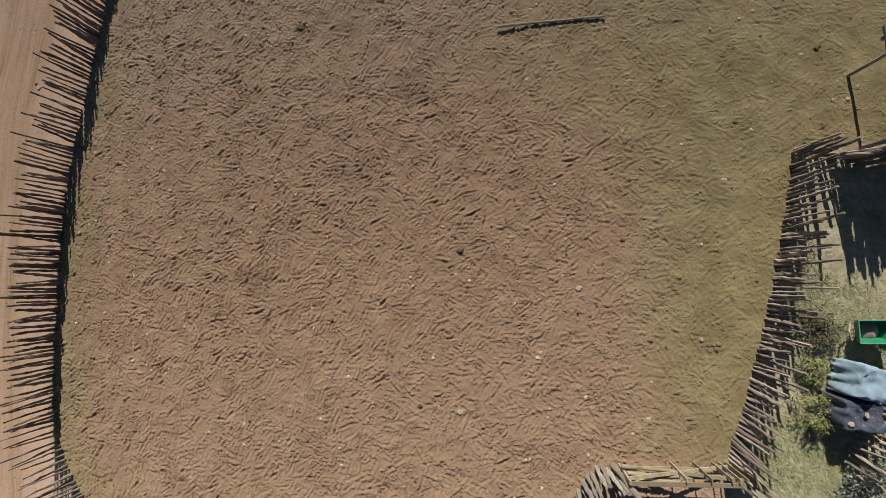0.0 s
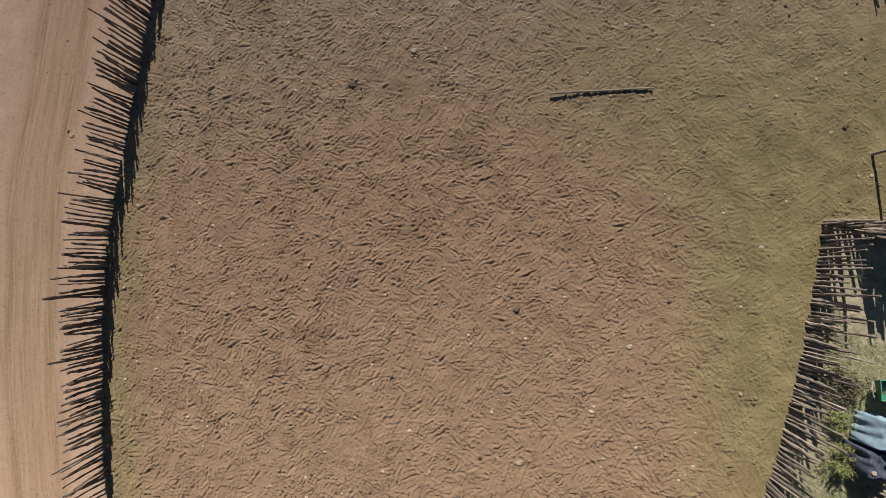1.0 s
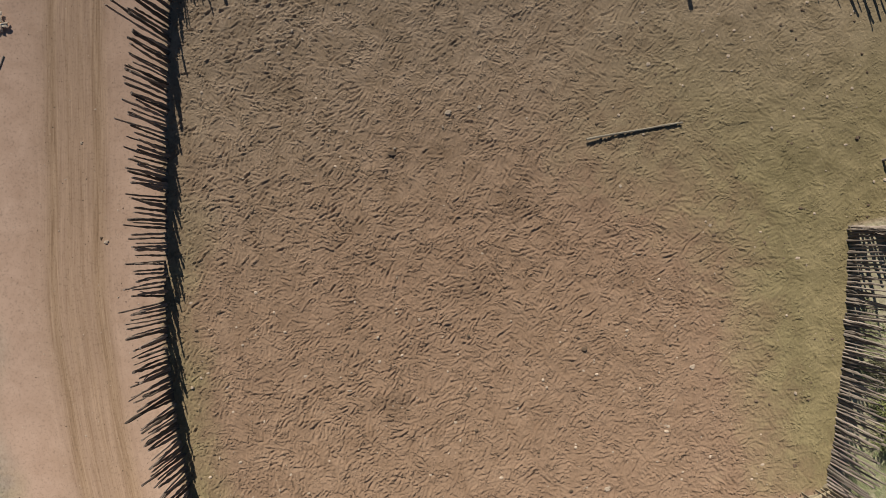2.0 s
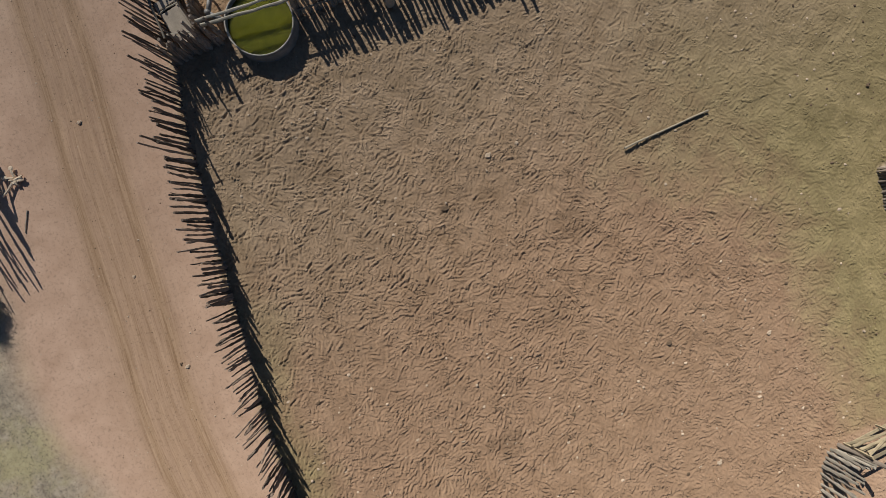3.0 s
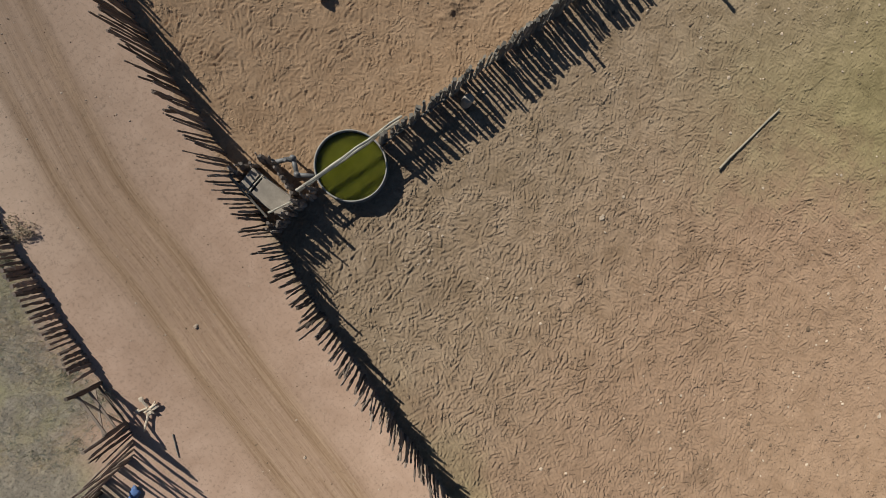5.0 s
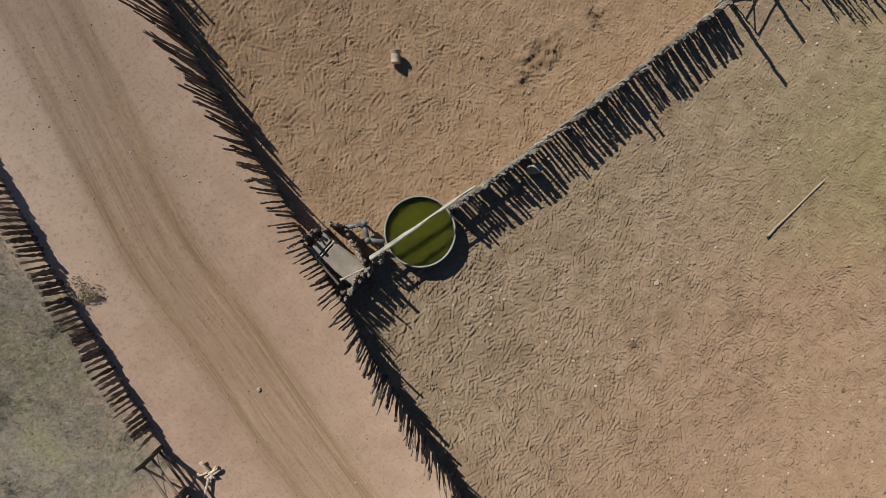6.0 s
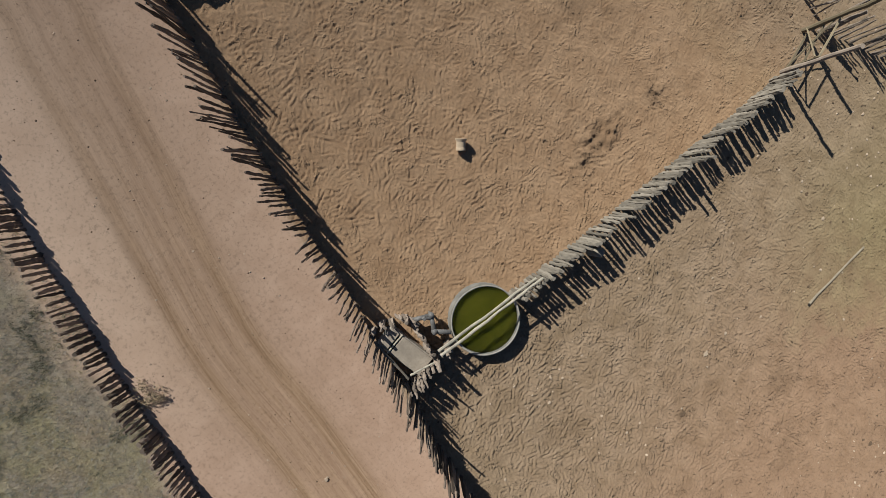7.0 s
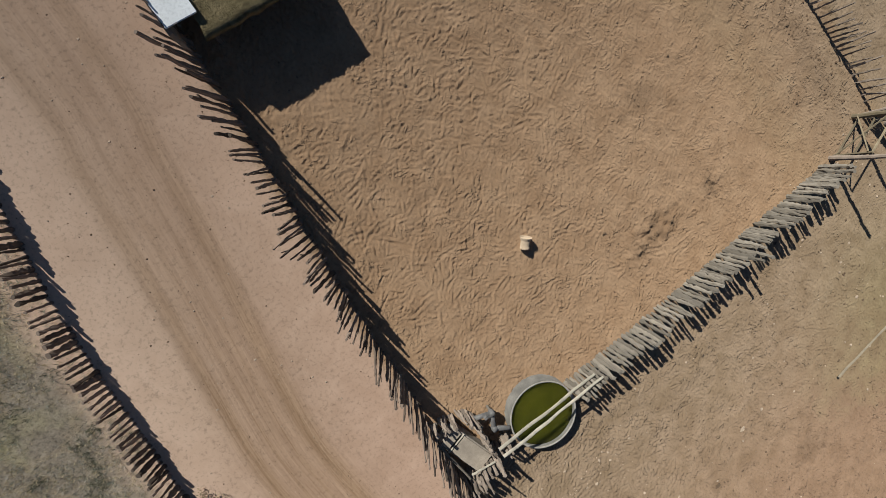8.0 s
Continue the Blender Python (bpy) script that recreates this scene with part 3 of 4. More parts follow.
def tank():
    t = thing("water_tank", -9.17, 19.83, 0, "round cement water tank full of green algae water", "water tank")
    R, H, L = 1.30, 0.54, 0.38
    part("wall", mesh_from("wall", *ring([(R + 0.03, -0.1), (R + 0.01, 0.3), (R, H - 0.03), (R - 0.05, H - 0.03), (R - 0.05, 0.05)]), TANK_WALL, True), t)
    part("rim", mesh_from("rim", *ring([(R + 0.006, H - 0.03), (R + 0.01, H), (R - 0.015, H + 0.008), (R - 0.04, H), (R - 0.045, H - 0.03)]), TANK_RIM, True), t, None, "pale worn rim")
    murk = water_material("algae_water", (0.075, 0.075, 0.006), (0.11, 0.107, 0.01))
    part("water", mesh_from("water", *ring([(0.0, 0.04), (R - 0.054, 0.04), (R - 0.054, L), (0.0, L)]), murk), t, None, "murky green water")


tank()


def beam(x0, y0, z0, x1, y1, z1, radius, seed, label):
    r = random.Random(seed)
    n = 9
    d = Vector((x1 - x0, y1 - y0, z1 - z0))
    pts = [d * (i / n) + Vector((r.uniform(-0.02, 0.02), r.uniform(-0.02, 0.02), r.uniform(-0.015, 0.015))) for i in range(n + 1)]
    ob = new("wooden_beam", mesh_from("wooden_beam", *tube(pts, [radius * r.uniform(0.85, 1.15) * (1.1 - 0.3 * i / n) for i in range(n + 1)], 8, True, 0.08, r), BLEACHED))
    ob.location = (x0, y0, z0)
    tagged(ob, label, "beam", "beams over the tank")


beam(-11.12, 20.35, 0.82, -6.8, 19.78, 0.82, 0.06, 1, "thick bleached wooden fence rail spanning the water tank")
beam(-11.15, 20.31, 1.2, -6.7, 19.77, 1.2, 0.05, 2, "thinner bleached fence rail above the thick one")


def trough():
    pale = plain("pale_concrete", (0.37, 0.31, 0.25), 0.9, 0, 2.5, 0.2)
    t = thing("concrete_trough", -11.98, 21.08, 0, "old concrete drinking trough inside the pole corner", "trough", rz=8)
    w, l, h = 0.40, 0.95, 0.55
    for name, b in (("side_wall", (-w, -l, 0, -w + 0.1, l, h)), ("side_wall", (w - 0.1, -l, 0, w, l, h)), ("end_wall", (-w + 0.1, -l, 0, w - 0.1, -l + 0.1, h)),
                    ("end_wall", (-w + 0.1, l - 0.1, 0, w - 0.1, l, h))):
        part(name, mesh_from(name, *box(*b, 0.015), CONCRETE), t)
    part("cover", mesh_from("cover", *box(-w + 0.06, -l + 0.04, h + 0.003, w - 0.04, l * 0.45, h + 0.06, 0.012), pale), t, None, "dusty concrete cover slab")
    part("cover", mesh_from("cover", *box(-w + 0.05, l * 0.62, h + 0.003, w - 0.05, l - 0.04, h + 0.06, 0.012), pale), t)
    part("crossbar", mesh_from("crossbar", *tube([(-w - 0.02, l * 0.53, h + 0.05), (0, l * 0.54, h + 0.07), (w + 0.02, l * 0.52, h + 0.05)], [0.028] * 3), BLEACHED), t)
    part("floor_slab", mesh_from("floor_slab", *box(-w + 0.1, -l + 0.1, 0.02, w - 0.1, l - 0.1, 0.1), CONCRETE), t)


trough()


def lone_pole(name, a, b, radius, mat, label, category, seed, group=""):
    r = random.Random(seed)
    a, b = Vector(a), Vector(b)
    n = 6
    pts = [(b - a) * (i / n) + Vector((r.uniform(-1, 1), r.uniform(-1, 1), r.uniform(-1, 1))) * radius * 0.25 for i in range(n + 1)]
    ob = new(name, mesh_from(name, *tube(pts, [radius * (1.1 - 0.25 * i / n) * r.uniform(0.92, 1.08) for i in range(n + 1)], 8, True, 0.06, r), mat))
    ob.location = a
    tagged(ob, label, category, group)
    return ob


lone_pole("wooden_rail", (-12.43, 22.2, 0.9), (-12.51, 20.4, 0.9), 0.045, POLE_GREY, "grey wooden rail along the trough enclosure", "rail", 5)
lone_pole("wooden_rail", (-12.38, 20.48, 0.92), (-11.5, 20.22, 0.94), 0.035, BLEACHED, "pale wooden rail at the end of the trough", "rail", 6)
STUMP_ROW = Line([(-12.3, 22.4), (-11.8, 22.25), (-11.2, 21.96), (-11.23, 21.23), (-11.45, 20.35)])
fence(STUMP_ROW, BROWN_SET, "short row of thick weathered stumps beside the trough", 0.13, 1.15, 0.1, 2, 0.07, 31, fat=1.5, ragged=(0.7, 1.12), name="stump_fence")


def pipework():
    t = thing("water_pipe", -10.9, 21.3, 0, "grey steel pipe with elbows feeding the tank", "pipe")
    run = [(-0.17, 0.44, 0.5), (0.43, 0.1, 0.5), (0.12, -0.42, 0.5), (0.52, -0.86, 0.5)]
    for a, b in zip(run, run[1:]):
        a, b = Vector(a), Vector(b)
        part("pipe_length", mesh_from("pipe_length", *tube([a, (a + b) / 2, b], [0.085] * 3, 10), STEEL, True), t)
    for p in run[1:3]:
        part("elbow", mesh_from("elbow", *moved(ring([(0.0, -0.14), (0.10, -0.12), (0.115, 0), (0.10, 0.12), (0.0, 0.14)], 12), Matrix.Translation(p)), STEEL, True), t)
    part("valve", mesh_from("valve", *merge(tube([(0.36, 0.0, 0.5), (0.22, 0.2, 0.62)], [0.06, 0.05], 8), box(0.12, 0.14, 0.56, 0.26, 0.28, 0.68, 0.02)), STEEL), t)
    for p in run[1:3]:
        part("support", mesh_from("support", *tube([(p[0], p[1], -0.05), (p[0], p[1], 0.42)], [0.05, 0.045], 8), POLE_GREY), t)


pipework()


# ---- gates ----
def gate(name, x, y, rz, width, height, label, mat, slats=(), brace=True, board=0.07):
    """A leaf of boards: two uprights, rails, a crossed brace, and slats. Its origin is the middle of its foot."""
    t = thing(name, x, y, 0, label, "gate", rz=rz)
    w = width / 2

    def board_between(nm, a, b, wide, thick=0.035):
        a, b = Vector(a), Vector(b)
        d = b - a
        m = Matrix.Translation((a + b) / 2) @ d.to_track_quat("X", "Y").to_matrix().to_4x4()
        part(nm, mesh_from(nm, *box(-d.length / 2, -thick / 2, -wide / 2, d.length / 2, thick / 2, wide / 2, 0.006), mat), t, m)

    for sx in (-1, 1):
        board_between("upright", (sx * w, 0, 0.1), (sx * w, 0, height), board * 1.3, 0.06)
    for z in (0.18, height * 0.55, height - 0.06):
        board_between("rail", (-w, -0.045, z), (w, -0.045, z), board * 1.2)
    if brace:
        board_between("brace", (-w, 0.045, 0.2), (w, 0.045, height - 0.1), board)
        board_between("brace", (-w, 0.085, height - 0.1), (w, 0.085, 0.2), board)
    for s in slats:
        board_between("slat", (s * w, 0.128, 0.12), (s * w + 0.02, 0.128, height + 0.05), board)
    return t


def post(name, x, y, height, radius, lean, mat, label, seed):
    lone_pole(name, (x, y, -0.2), (x + lean[0], y + lean[1], height), radius, mat, label, "post", seed, "gate posts")


gate("pen_gate", 7.8, 18.75, 17, 1.85, 1.4, "weathered yellow wooden gate with crossed braces, closed", PLANK)
post("gate_post", 6.88, 18.43, 3.0, 0.10, (-0.45, 0.1), POLE_BROWN, "tall thick wooden gate post at the pen gate", 7)
post("gate_post", 8.76, 19.06, 2.9, 0.10, (-0.45, 0.1), PLANK, "tall yellowish wooden gate post at the pen gate", 8)
gate("field_gate", -21.15, 19.5, 78, 1.55, 1.15, "dark wooden field gate with a crossed brace, closed", POLE_DARK)
post("gate_post", -20.93, 20.33, 1.5, 0.07, (0, 0), POLE_DARK, "dark wooden post beside the field gate", 9)
post("gate_post", -21.38, 18.7, 1.9, 0.07, (-0.1, 0), POLE_DARK, "dark wooden post under the bleached root", 10)
gate("plank_gate", 7.05, -5.42, 2, 3.35, 1.2, "pale plank gate patched with slats, closed", PLANK, (-0.1, 0.3, 0.62, 0.74, 0.86, 0.96), True, 0.11)
post("gate_post", 8.48, -5.2, 1.15, 0.13, (1.05, -0.75), PLANK, "thick leaning squared timber post at the plank gate", 11)
post("gate_post", 5.2, -5.5, 1.6, 0.10, (0.35, -0.3), POLE_BROWN, "leaning brown timber post at the plank gate", 12)
for k in range(3):
    lone_pole("loose_plank", (5.3 + 0.15 * k, -5.3 - 0.14 * k, 0.55 + 0.12 * k), (6.8 + 0.1 * k, -5.33 - 0.12 * k, 0.62 + 0.1 * k), 0.05, PLANK, "pale loose plank wired onto the gate", "plank", 20 + k, "loose planks on the gate")
LOG = wood("sun_bleached_log", (0.36, 0.31, 0.24), 0.15)
lone_pole("fallen_log", (1.88, 9.65, 0.06), (5.62, 9.62, 0.06), 0.042, LOG, "long pale log lying on the trampled soil", "log", 15)

# ---- wire ----
lone_pole("fence_wire", (9.0, -6.1, 0.6), (14.5, -5.6, 0.7), 0.006, IRON, "sagging rusty fence wire behind the farmyard", "wire", 16)


# ---- covered pile in the farmyard ----
def tarp_material(name, base):
    m = Mat(name, 0.42)
    a, b = m.noise(2.2, 5, 0.6, 0.8), m.noise(14, 3)
    c = m.mix(m.ramp(a, (0.35, 0.0), (0.7, 1.0)), hue(base, 0.7), hue(base, 1.15))
    c = m.mix(m.ramp(b, (0.55, 0.0), (0.75, 0.5)), c, (0.30, 0.25, 0.2))
    m.colour(c)
    m.bump(a, 0.6, 0.05)
    return m.m


def drape(name, x, y, w, d, h, mat, label, seed, rz):
    """A sheet hung over a heap: flat on top, with folds down its sides."""
    n = 34
    v, f = [], []
    for j in range(n + 1):
        for i in range(n + 1):
            u, q = i / n * 2 - 1, j / n * 2 - 1
            px, py = u * w * 0.62, q * d * 0.62
            edge = max(abs(u), abs(q))
            fall = float(ramp01(np.array(edge), 0.72, 1.0))
            k = noise.noise((px * 2.1 + seed, py * 2.1, 0.3)) * 0.15 + noise.noise((px * 5, py * 5 + seed, 1.3)) * 0.05
            z = h * (1 - fall) * (1 + 0.12 * noise.noise((px + seed, py, 5))) + k * (1 - 0.5 * fall) + 0.05
            pull = 1 - 0.15 * fall + 0.26 * edge * noise.noise((u * 3 + seed, q * 3, 2.0))
            v.append((px * pull, py * pull, max(0.02, z)))
    for j in range(n):
        for i in range(n):
            a = j * (n + 1) + i
            f.append((a, a + 1, a + n + 2, a + n + 1))
    ob = new(name, mesh_from(name, v, f, mat, True))
    ob.matrix_world = pose(x, y, 0, 0, 0, rz)
    sol = ob.modifiers.new("thickness", "SOLIDIFY")
    sol.thickness = 0.008
    tagged(ob, label, "tarpaulin", "tarpaulins over the pile")


drape("tarpaulin", 12.05, -2.6, 0.86, 0.95, 1.0, tarp_material("silver_blue_tarp", (0.31, 0.41, 0.49)), "crumpled silver-blue tarpaulin draped over a pile", 3, -15)
drape("tarpaulin", 11.75, -3.5, 0.98, 0.85, 0.88, tarp_material("navy_tarp", (0.075, 0.085, 0.12)), "dark navy tarpaulin with worn holes draped over a pile", 8, -4)


def wheelbarrow():
    green = plain("green_paint", (0.03, 0.22, 0.11), 0.4, 0, 5, 0.2)
    light = plain("worn_green_paint", (0.12, 0.36, 0.22), 0.5, 0, 5, 0.2)
    t = thing("wheelbarrow", 12.5, -1.17, 0, "green metal wheelbarrow with a little sand in its tray", "wheelbarrow", rz=0)
    top, bot = (0.48, 0.33, 0.68), (0.33, 0.22, 0.36)
    v = [(sx * a, sy * b, z) for a, b, z in (top, bot) for sx, sy in ((-1, -1), (1, -1), (1, 1), (-1, 1))]
    tray = mesh_from("tray", v, [(0, 1, 5, 4), (1, 2, 6, 5), (2, 3, 7, 6), (3, 0, 4, 7), (4, 5, 6, 7)], green)
    ob = part("tray", tray, t)
    sol = ob.modifiers.new("thickness", "SOLIDIFY")
    sol.thickness = 0.02
    rim_points = [(-0.48, -0.33, 0.69), (0.48, -0.33, 0.69), (0.48, 0.33, 0.69), (-0.48, 0.33, 0.69), (-0.48, -0.33, 0.69)]
    part("rim", mesh_from("rim", *tube(rim_points, [0.02] * 5, 6), light), ob)
    part("sand", mesh_from("sand", *merge(ring([(0.0, 0.47), (0.1, 0.46), (0.2, 0.41), (0.26, 0.37)], 14)), STONE, True), ob)
    for s in (-1, 1):
        part("handle", mesh_from("handle", *tube([(0.4, s * 0.12, 0.3), (-0.3, s * 0.2, 0.34), (-0.62, s * 0.26, 0.56)], [0.02] * 3, 6), STEEL), t)
        part("leg", mesh_from("leg", *tube([(-0.25, s * 0.2, 0.35), (-0.3, s * 0.24, 0.0)], [0.018] * 2, 6), STEEL), t)
    part("grip_bar", mesh_from("grip_bar", *tube([(-0.6, -0.26, 0.56), (-0.68, 0, 0.6), (-0.6, 0.26, 0.56)], [0.022] * 3, 6), BLEACHED), t)
    wheel = part("wheel", mesh_from("wheel", *moved(ring([(0.05, -0.04), (0.19, -0.045), (0.2, 0), (0.19, 0.045), (0.05, 0.04)], 18), pose(0.62, 0, 0.2, 90)), CLOD, True), t)
    part("hub", mesh_from("hub", *moved(ring([(0.0, -0.06), (0.05, -0.055), (0.05, 0.055), (0.0, 0.06)], 10), pose(0.62, 0, 0.2, 90)), STEEL, True), wheel)


wheelbarrow()


def shelter():
    t = thing("pole_shelter", 14.55, 5.6, 0, "open shelter roofed with closely laid poles", "shelter")
    r = random.Random(4)
    for px, py in ((-1.66, -1.25), (1.7, -1.25), (-1.66, 1.2), (1.7, 1.2)):
        part("post", mesh_from("post", *tube([(px, py, -0.2), (px + 0.02, py - 0.02, 1.1), (px, py, 2.1)], [0.055, 0.05, 0.045], 8), POLE_BROWN), t)
    for py in (-1.25, 1.2):
        part("beam", mesh_from("beam", *tube([(-2.45, py, 2.14), (2.1, py, 2.14)], [0.06, 0.05], 8), POLE_BROWN), t)
    x = -2.4
    while x < 2.1:
        if r.random() > 0.03:
            span = r.choice((3.1, 3.15, 3.2, 3.3, 3.7))
            part("roof_pole", BROWN_SET[r.randrange(10)], t, pose(x, 1.5, 2.22 + r.uniform(-0.01, 0.03), 90) @ Matrix.Diagonal((1.5, 1.5, span, 1)))
        x += 0.06


shelter()


# ---- thatched shed ----
def shed():
    thatch = Mat("old_thatch", 0.95)
    a = thatch.noise(3.0, 6, 0.7, 0.3)
    b = thatch.noise(1.0, 4, 0.6, 0, thatch.stretch(30, 6, 6))
    thatch.colour(thatch.mix(thatch.ramp(a, (0.3, 0.0), (0.7, 1.0)), (0.12, 0.092, 0.042), (0.31, 0.245, 0.13)))
    thatch.bump(thatch.math("ADD", b, thatch.noise(16, 5, 0.7)), 1.0, 0.07)
    sheet = plain("white_sheet", (0.9, 0.91, 0.92), 0.35, 0, 2.0, 0.06, 0.1)
    t = thing("shed", -7.12, 37.05, 0, "low shed with old thatch roof and one white sheet", "shed", rz=-9)
    n = 24
    v, f = [], []
    for j in range(n + 1):
        for i in range(n + 1):
            px, py = -1.5 + 3.2 * i / n, -1.9 + 4.4 * j / n
            rim = 0.08 * noise.noise((px * 3, py * 3, 0))
            v.append((px + rim * (i in (0, n)), py + rim * (j in (0, n)), 1.36 + 0.06 * noise.noise((px * 2, py * 2, 2)) + 0.03 * noise.noise((px * 7, py * 7, 4))))
    for j in range(n):
        for i in range(n):
            k = j * (n + 1) + i
            f.append((k, k + 1, k + n + 2, k + n + 1))
    roof = part("roof", mesh_from("roof", v, f, thatch.m, True), t, None, "flat roof of brown-green old thatch")
    sol = roof.modifiers.new("thickness", "SOLIDIFY")
    sol.thickness = 0.2
    part("roof_sheet", mesh_from("roof_sheet", *box(-2.15, -1.4, 1.47, -1.3, 2.6, 1.52, 0.01), sheet), t, None, "bright white metal roof sheet")
    for px, py in ((-1.3, -1.6), (1.5, -1.6), (-1.3, 2.2), (1.5, 2.2)):
        part("post", mesh_from("post", *tube([(px, py, -0.2), (px, py, 1.25)], [0.08, 0.07], 8), POLE_BROWN), t)
    part("wall", mesh_from("wall", *box(-2.2, -1.5, -0.1, -2.08, 2.4, 1.38, 0.01), CONCRETE), t)
    part("wall", mesh_from("wall", *box(-2.05, 2.3, -0.1, 1.5, 2.42, 1.25, 0.01), CONCRETE), t)


shed()


# ---- small vessels ----
def vessel(name, x, y, rz, tilt, lift, profile, base, label, category):
    mat = plain(name + "_surface", base, 0.55, 0, 6, 0.15)
    shape = ring(profile, 24)
    ob = new(name, mesh_from(name, *shape, mat))
    ob.matrix_world = pose(x, y, ground_z(x, y) + lift, tilt, 0, rz)
    tagged(ob, label, category)


vessel("bucket", -5.72, 24.95, 138, 78, 0.19, [(0.0, 0.0), (0.17, 0.0), (0.175, 0.03), (0.16, 0.12), (0.165, 0.3), (0.21, 0.38), (0.22, 0.41), (0.20, 0.405), (0.18, 0.36), (0.0, 0.355)],
       (0.58, 0.45, 0.32), "cream plastic bucket lying on its side in the pen", "bucket")
vessel("drum", -4.3, 18.72, 0, 3, 0.01, [(0.0, 0.0), (0.19, 0.0), (0.2, 0.04), (0.205, 0.3), (0.2, 0.62), (0.18, 0.68), (0.12, 0.71), (0.0, 0.715)],
       (0.34, 0.295, 0.235), "pale plastic drum standing against the pole fence", "drum")


def lump(r, s):
    """A rough low-sided stone."""
    v, f = [], []
    wide, flat = r.uniform(0.6, 1.5), r.uniform(0.35, 1.0)
    for k, (q, z) in enumerate(((0.7, -0.3), (1.0, 0.15), (0.55, 0.6))):
        for i in range(5):
            a = (i + 0.5 * (k % 2)) * 1.2566
            g = s * q * r.uniform(0.75, 1.25)
            v.append((math.cos(a) * g * wide, math.sin(a) * g, s * z * flat))
    for k in range(2):
        for i in range(5):
            j = (i + 1) % 5
            f.append((k * 5 + i, k * 5 + j, k * 5 + 5 + j, k * 5 + 5 + i))
    f.append((10, 11, 12, 13, 14))
    return v, f


# ---- bleached root on the field post ----
def dead_root(x, y, z):
    r = random.Random(9)
    shapes = [tube([(-0.62, -0.42, 0.12), (-0.3, -0.2, 0.06), (0.05, 0.05, 0.02)], [0.035, 0.045, 0.06], 7, True, 0.15, r)]
    for k in range(9):
        a, l = r.uniform(0, 6.28), r.uniform(0.16, 0.36)
        d = Vector((math.cos(a), math.sin(a), r.uniform(-0.1, 0.25)))
        p = Vector((0.06 + r.uniform(-0.08, 0.08), 0.06 + r.uniform(-0.08, 0.08), 0.03))
        e = p + d * l
        shapes.append(tube([p, p + d * l * 0.5 + Vector((0, 0, 0.03)), e], [0.05, 0.035, 0.03], 6, True, 0.3, r))
        if k % 2:
            shapes.append(moved(lump(r, r.uniform(0.09, 0.14)), Matrix.Translation(e)))
    ob = new("dead_root", mesh_from("dead_root", *merge(*shapes), wood("bare_root_wood", (0.62, 0.52, 0.41), 0.1)))
    ob.location = (x, y, z)
    tagged(ob, "bleached knotty dead root lying at the field gate", "dead wood")


dead_root(-20.44, 18.45, 0.08)
lone_pole("stick", (-20.6, 17.25, 0.04), (-21.07, 16.5, 0.04), 0.022, POLE_GREY, "thin grey stick lying beside the track", "stick", 33)


def plastic_bag(x, y):
    r = random.Random(12)
    v, f = [], []
    n = 14
    for j in range(7):
        q = j / 6
        for i in range(n):
            a = 6.283 * i / n
            g = 0.19 * math.sin(0.25 + 2.6 * q) * (1 + 0.9 * noise.noise((math.cos(a) * 2, math.sin(a) * 2, q * 4))) + 0.02
            v.append((math.cos(a) * g * 1.3, math.sin(a) * g * 0.8, 0.16 * q + 0.03 * noise.noise((i * 0.9, q * 3, 1))))
    for j in range(6):
        for i in range(n):
            f.append((j * n + i, j * n + (i + 1) % n, (j + 1) * n + (i + 1) % n, (j + 1) * n + i))
    f.append(tuple(6 * n + i for i in range(n)))
    ob = new("plastic_bag", mesh_from("plastic_bag", v, f, tarp_material("blue_plastic", (0.12, 0.2, 0.42)), True))
    ob.matrix_world = pose(x, y, 0.0, 0, 0, 30)
    tagged(ob, "crumpled blue plastic bag lying below the pole fence", "bag")


plastic_bag(-23.0, 16.65)



# ---- shrubs and grass ----
def leaf_material(name, dark, light):
    m = Mat(name, 0.8)
    m.colour(m.mix(m.island(), dark, light))
    return m.m


def shrub(x, y, radius, height, dark, light, label, seed, leaves=1700, stem=0.03):
    r = random.Random(seed)
    t = thing("bush", x, y, 0, label, "bush")
    twigs = []
    tips = []
    for k in range(26):
        a, l = r.uniform(0, 6.28), radius * math.sqrt(r.uniform(0.1, 1))
        e = Vector((math.cos(a) * l, math.sin(a) * l, height * r.uniform(0.45, 1.0) * math.sqrt(max(0.1, 1 - (l / radius) ** 2 * 0.8))))
        mid = e * 0.5 + Vector((r.uniform(-0.1, 0.1), r.uniform(-0.1, 0.1), 0.1))
        twigs.append(tube([(0, 0, -0.05), mid, e], [stem, stem * 0.6, stem * 0.2], 5, True, 0.1, r))
        tips += [mid, e, e, (mid + e) / 2]
    part("stem", mesh_from("stem", *merge(*twigs), POLE_GREY), t)
    v, f = [], []
    for k in range(leaves):
        c = r.choice(tips) + Vector((r.gauss(0, 1), r.gauss(0, 1), r.gauss(0, 0.7))) * radius * 0.16
        c.z = max(0.04, c.z)
        u = Vector((r.uniform(-1, 1), r.uniform(-1, 1), r.uniform(-0.6, 0.6))).normalized()
        w = u.cross(Vector((r.uniform(-1, 1), r.uniform(-1, 1), 1))).normalized()
        s = r.uniform(0.014, 0.036)
        o = len(v)
        v += [c - u * s * 1.8, c + w * s * 0.6, c + u * s * 1.8, c - w * s * 0.6]
        f.append((o, o + 1, o + 2, o + 3))
    part("foliage", mesh_from("foliage", v, f, leaf_material("bush_leaf", dark, light)), t)


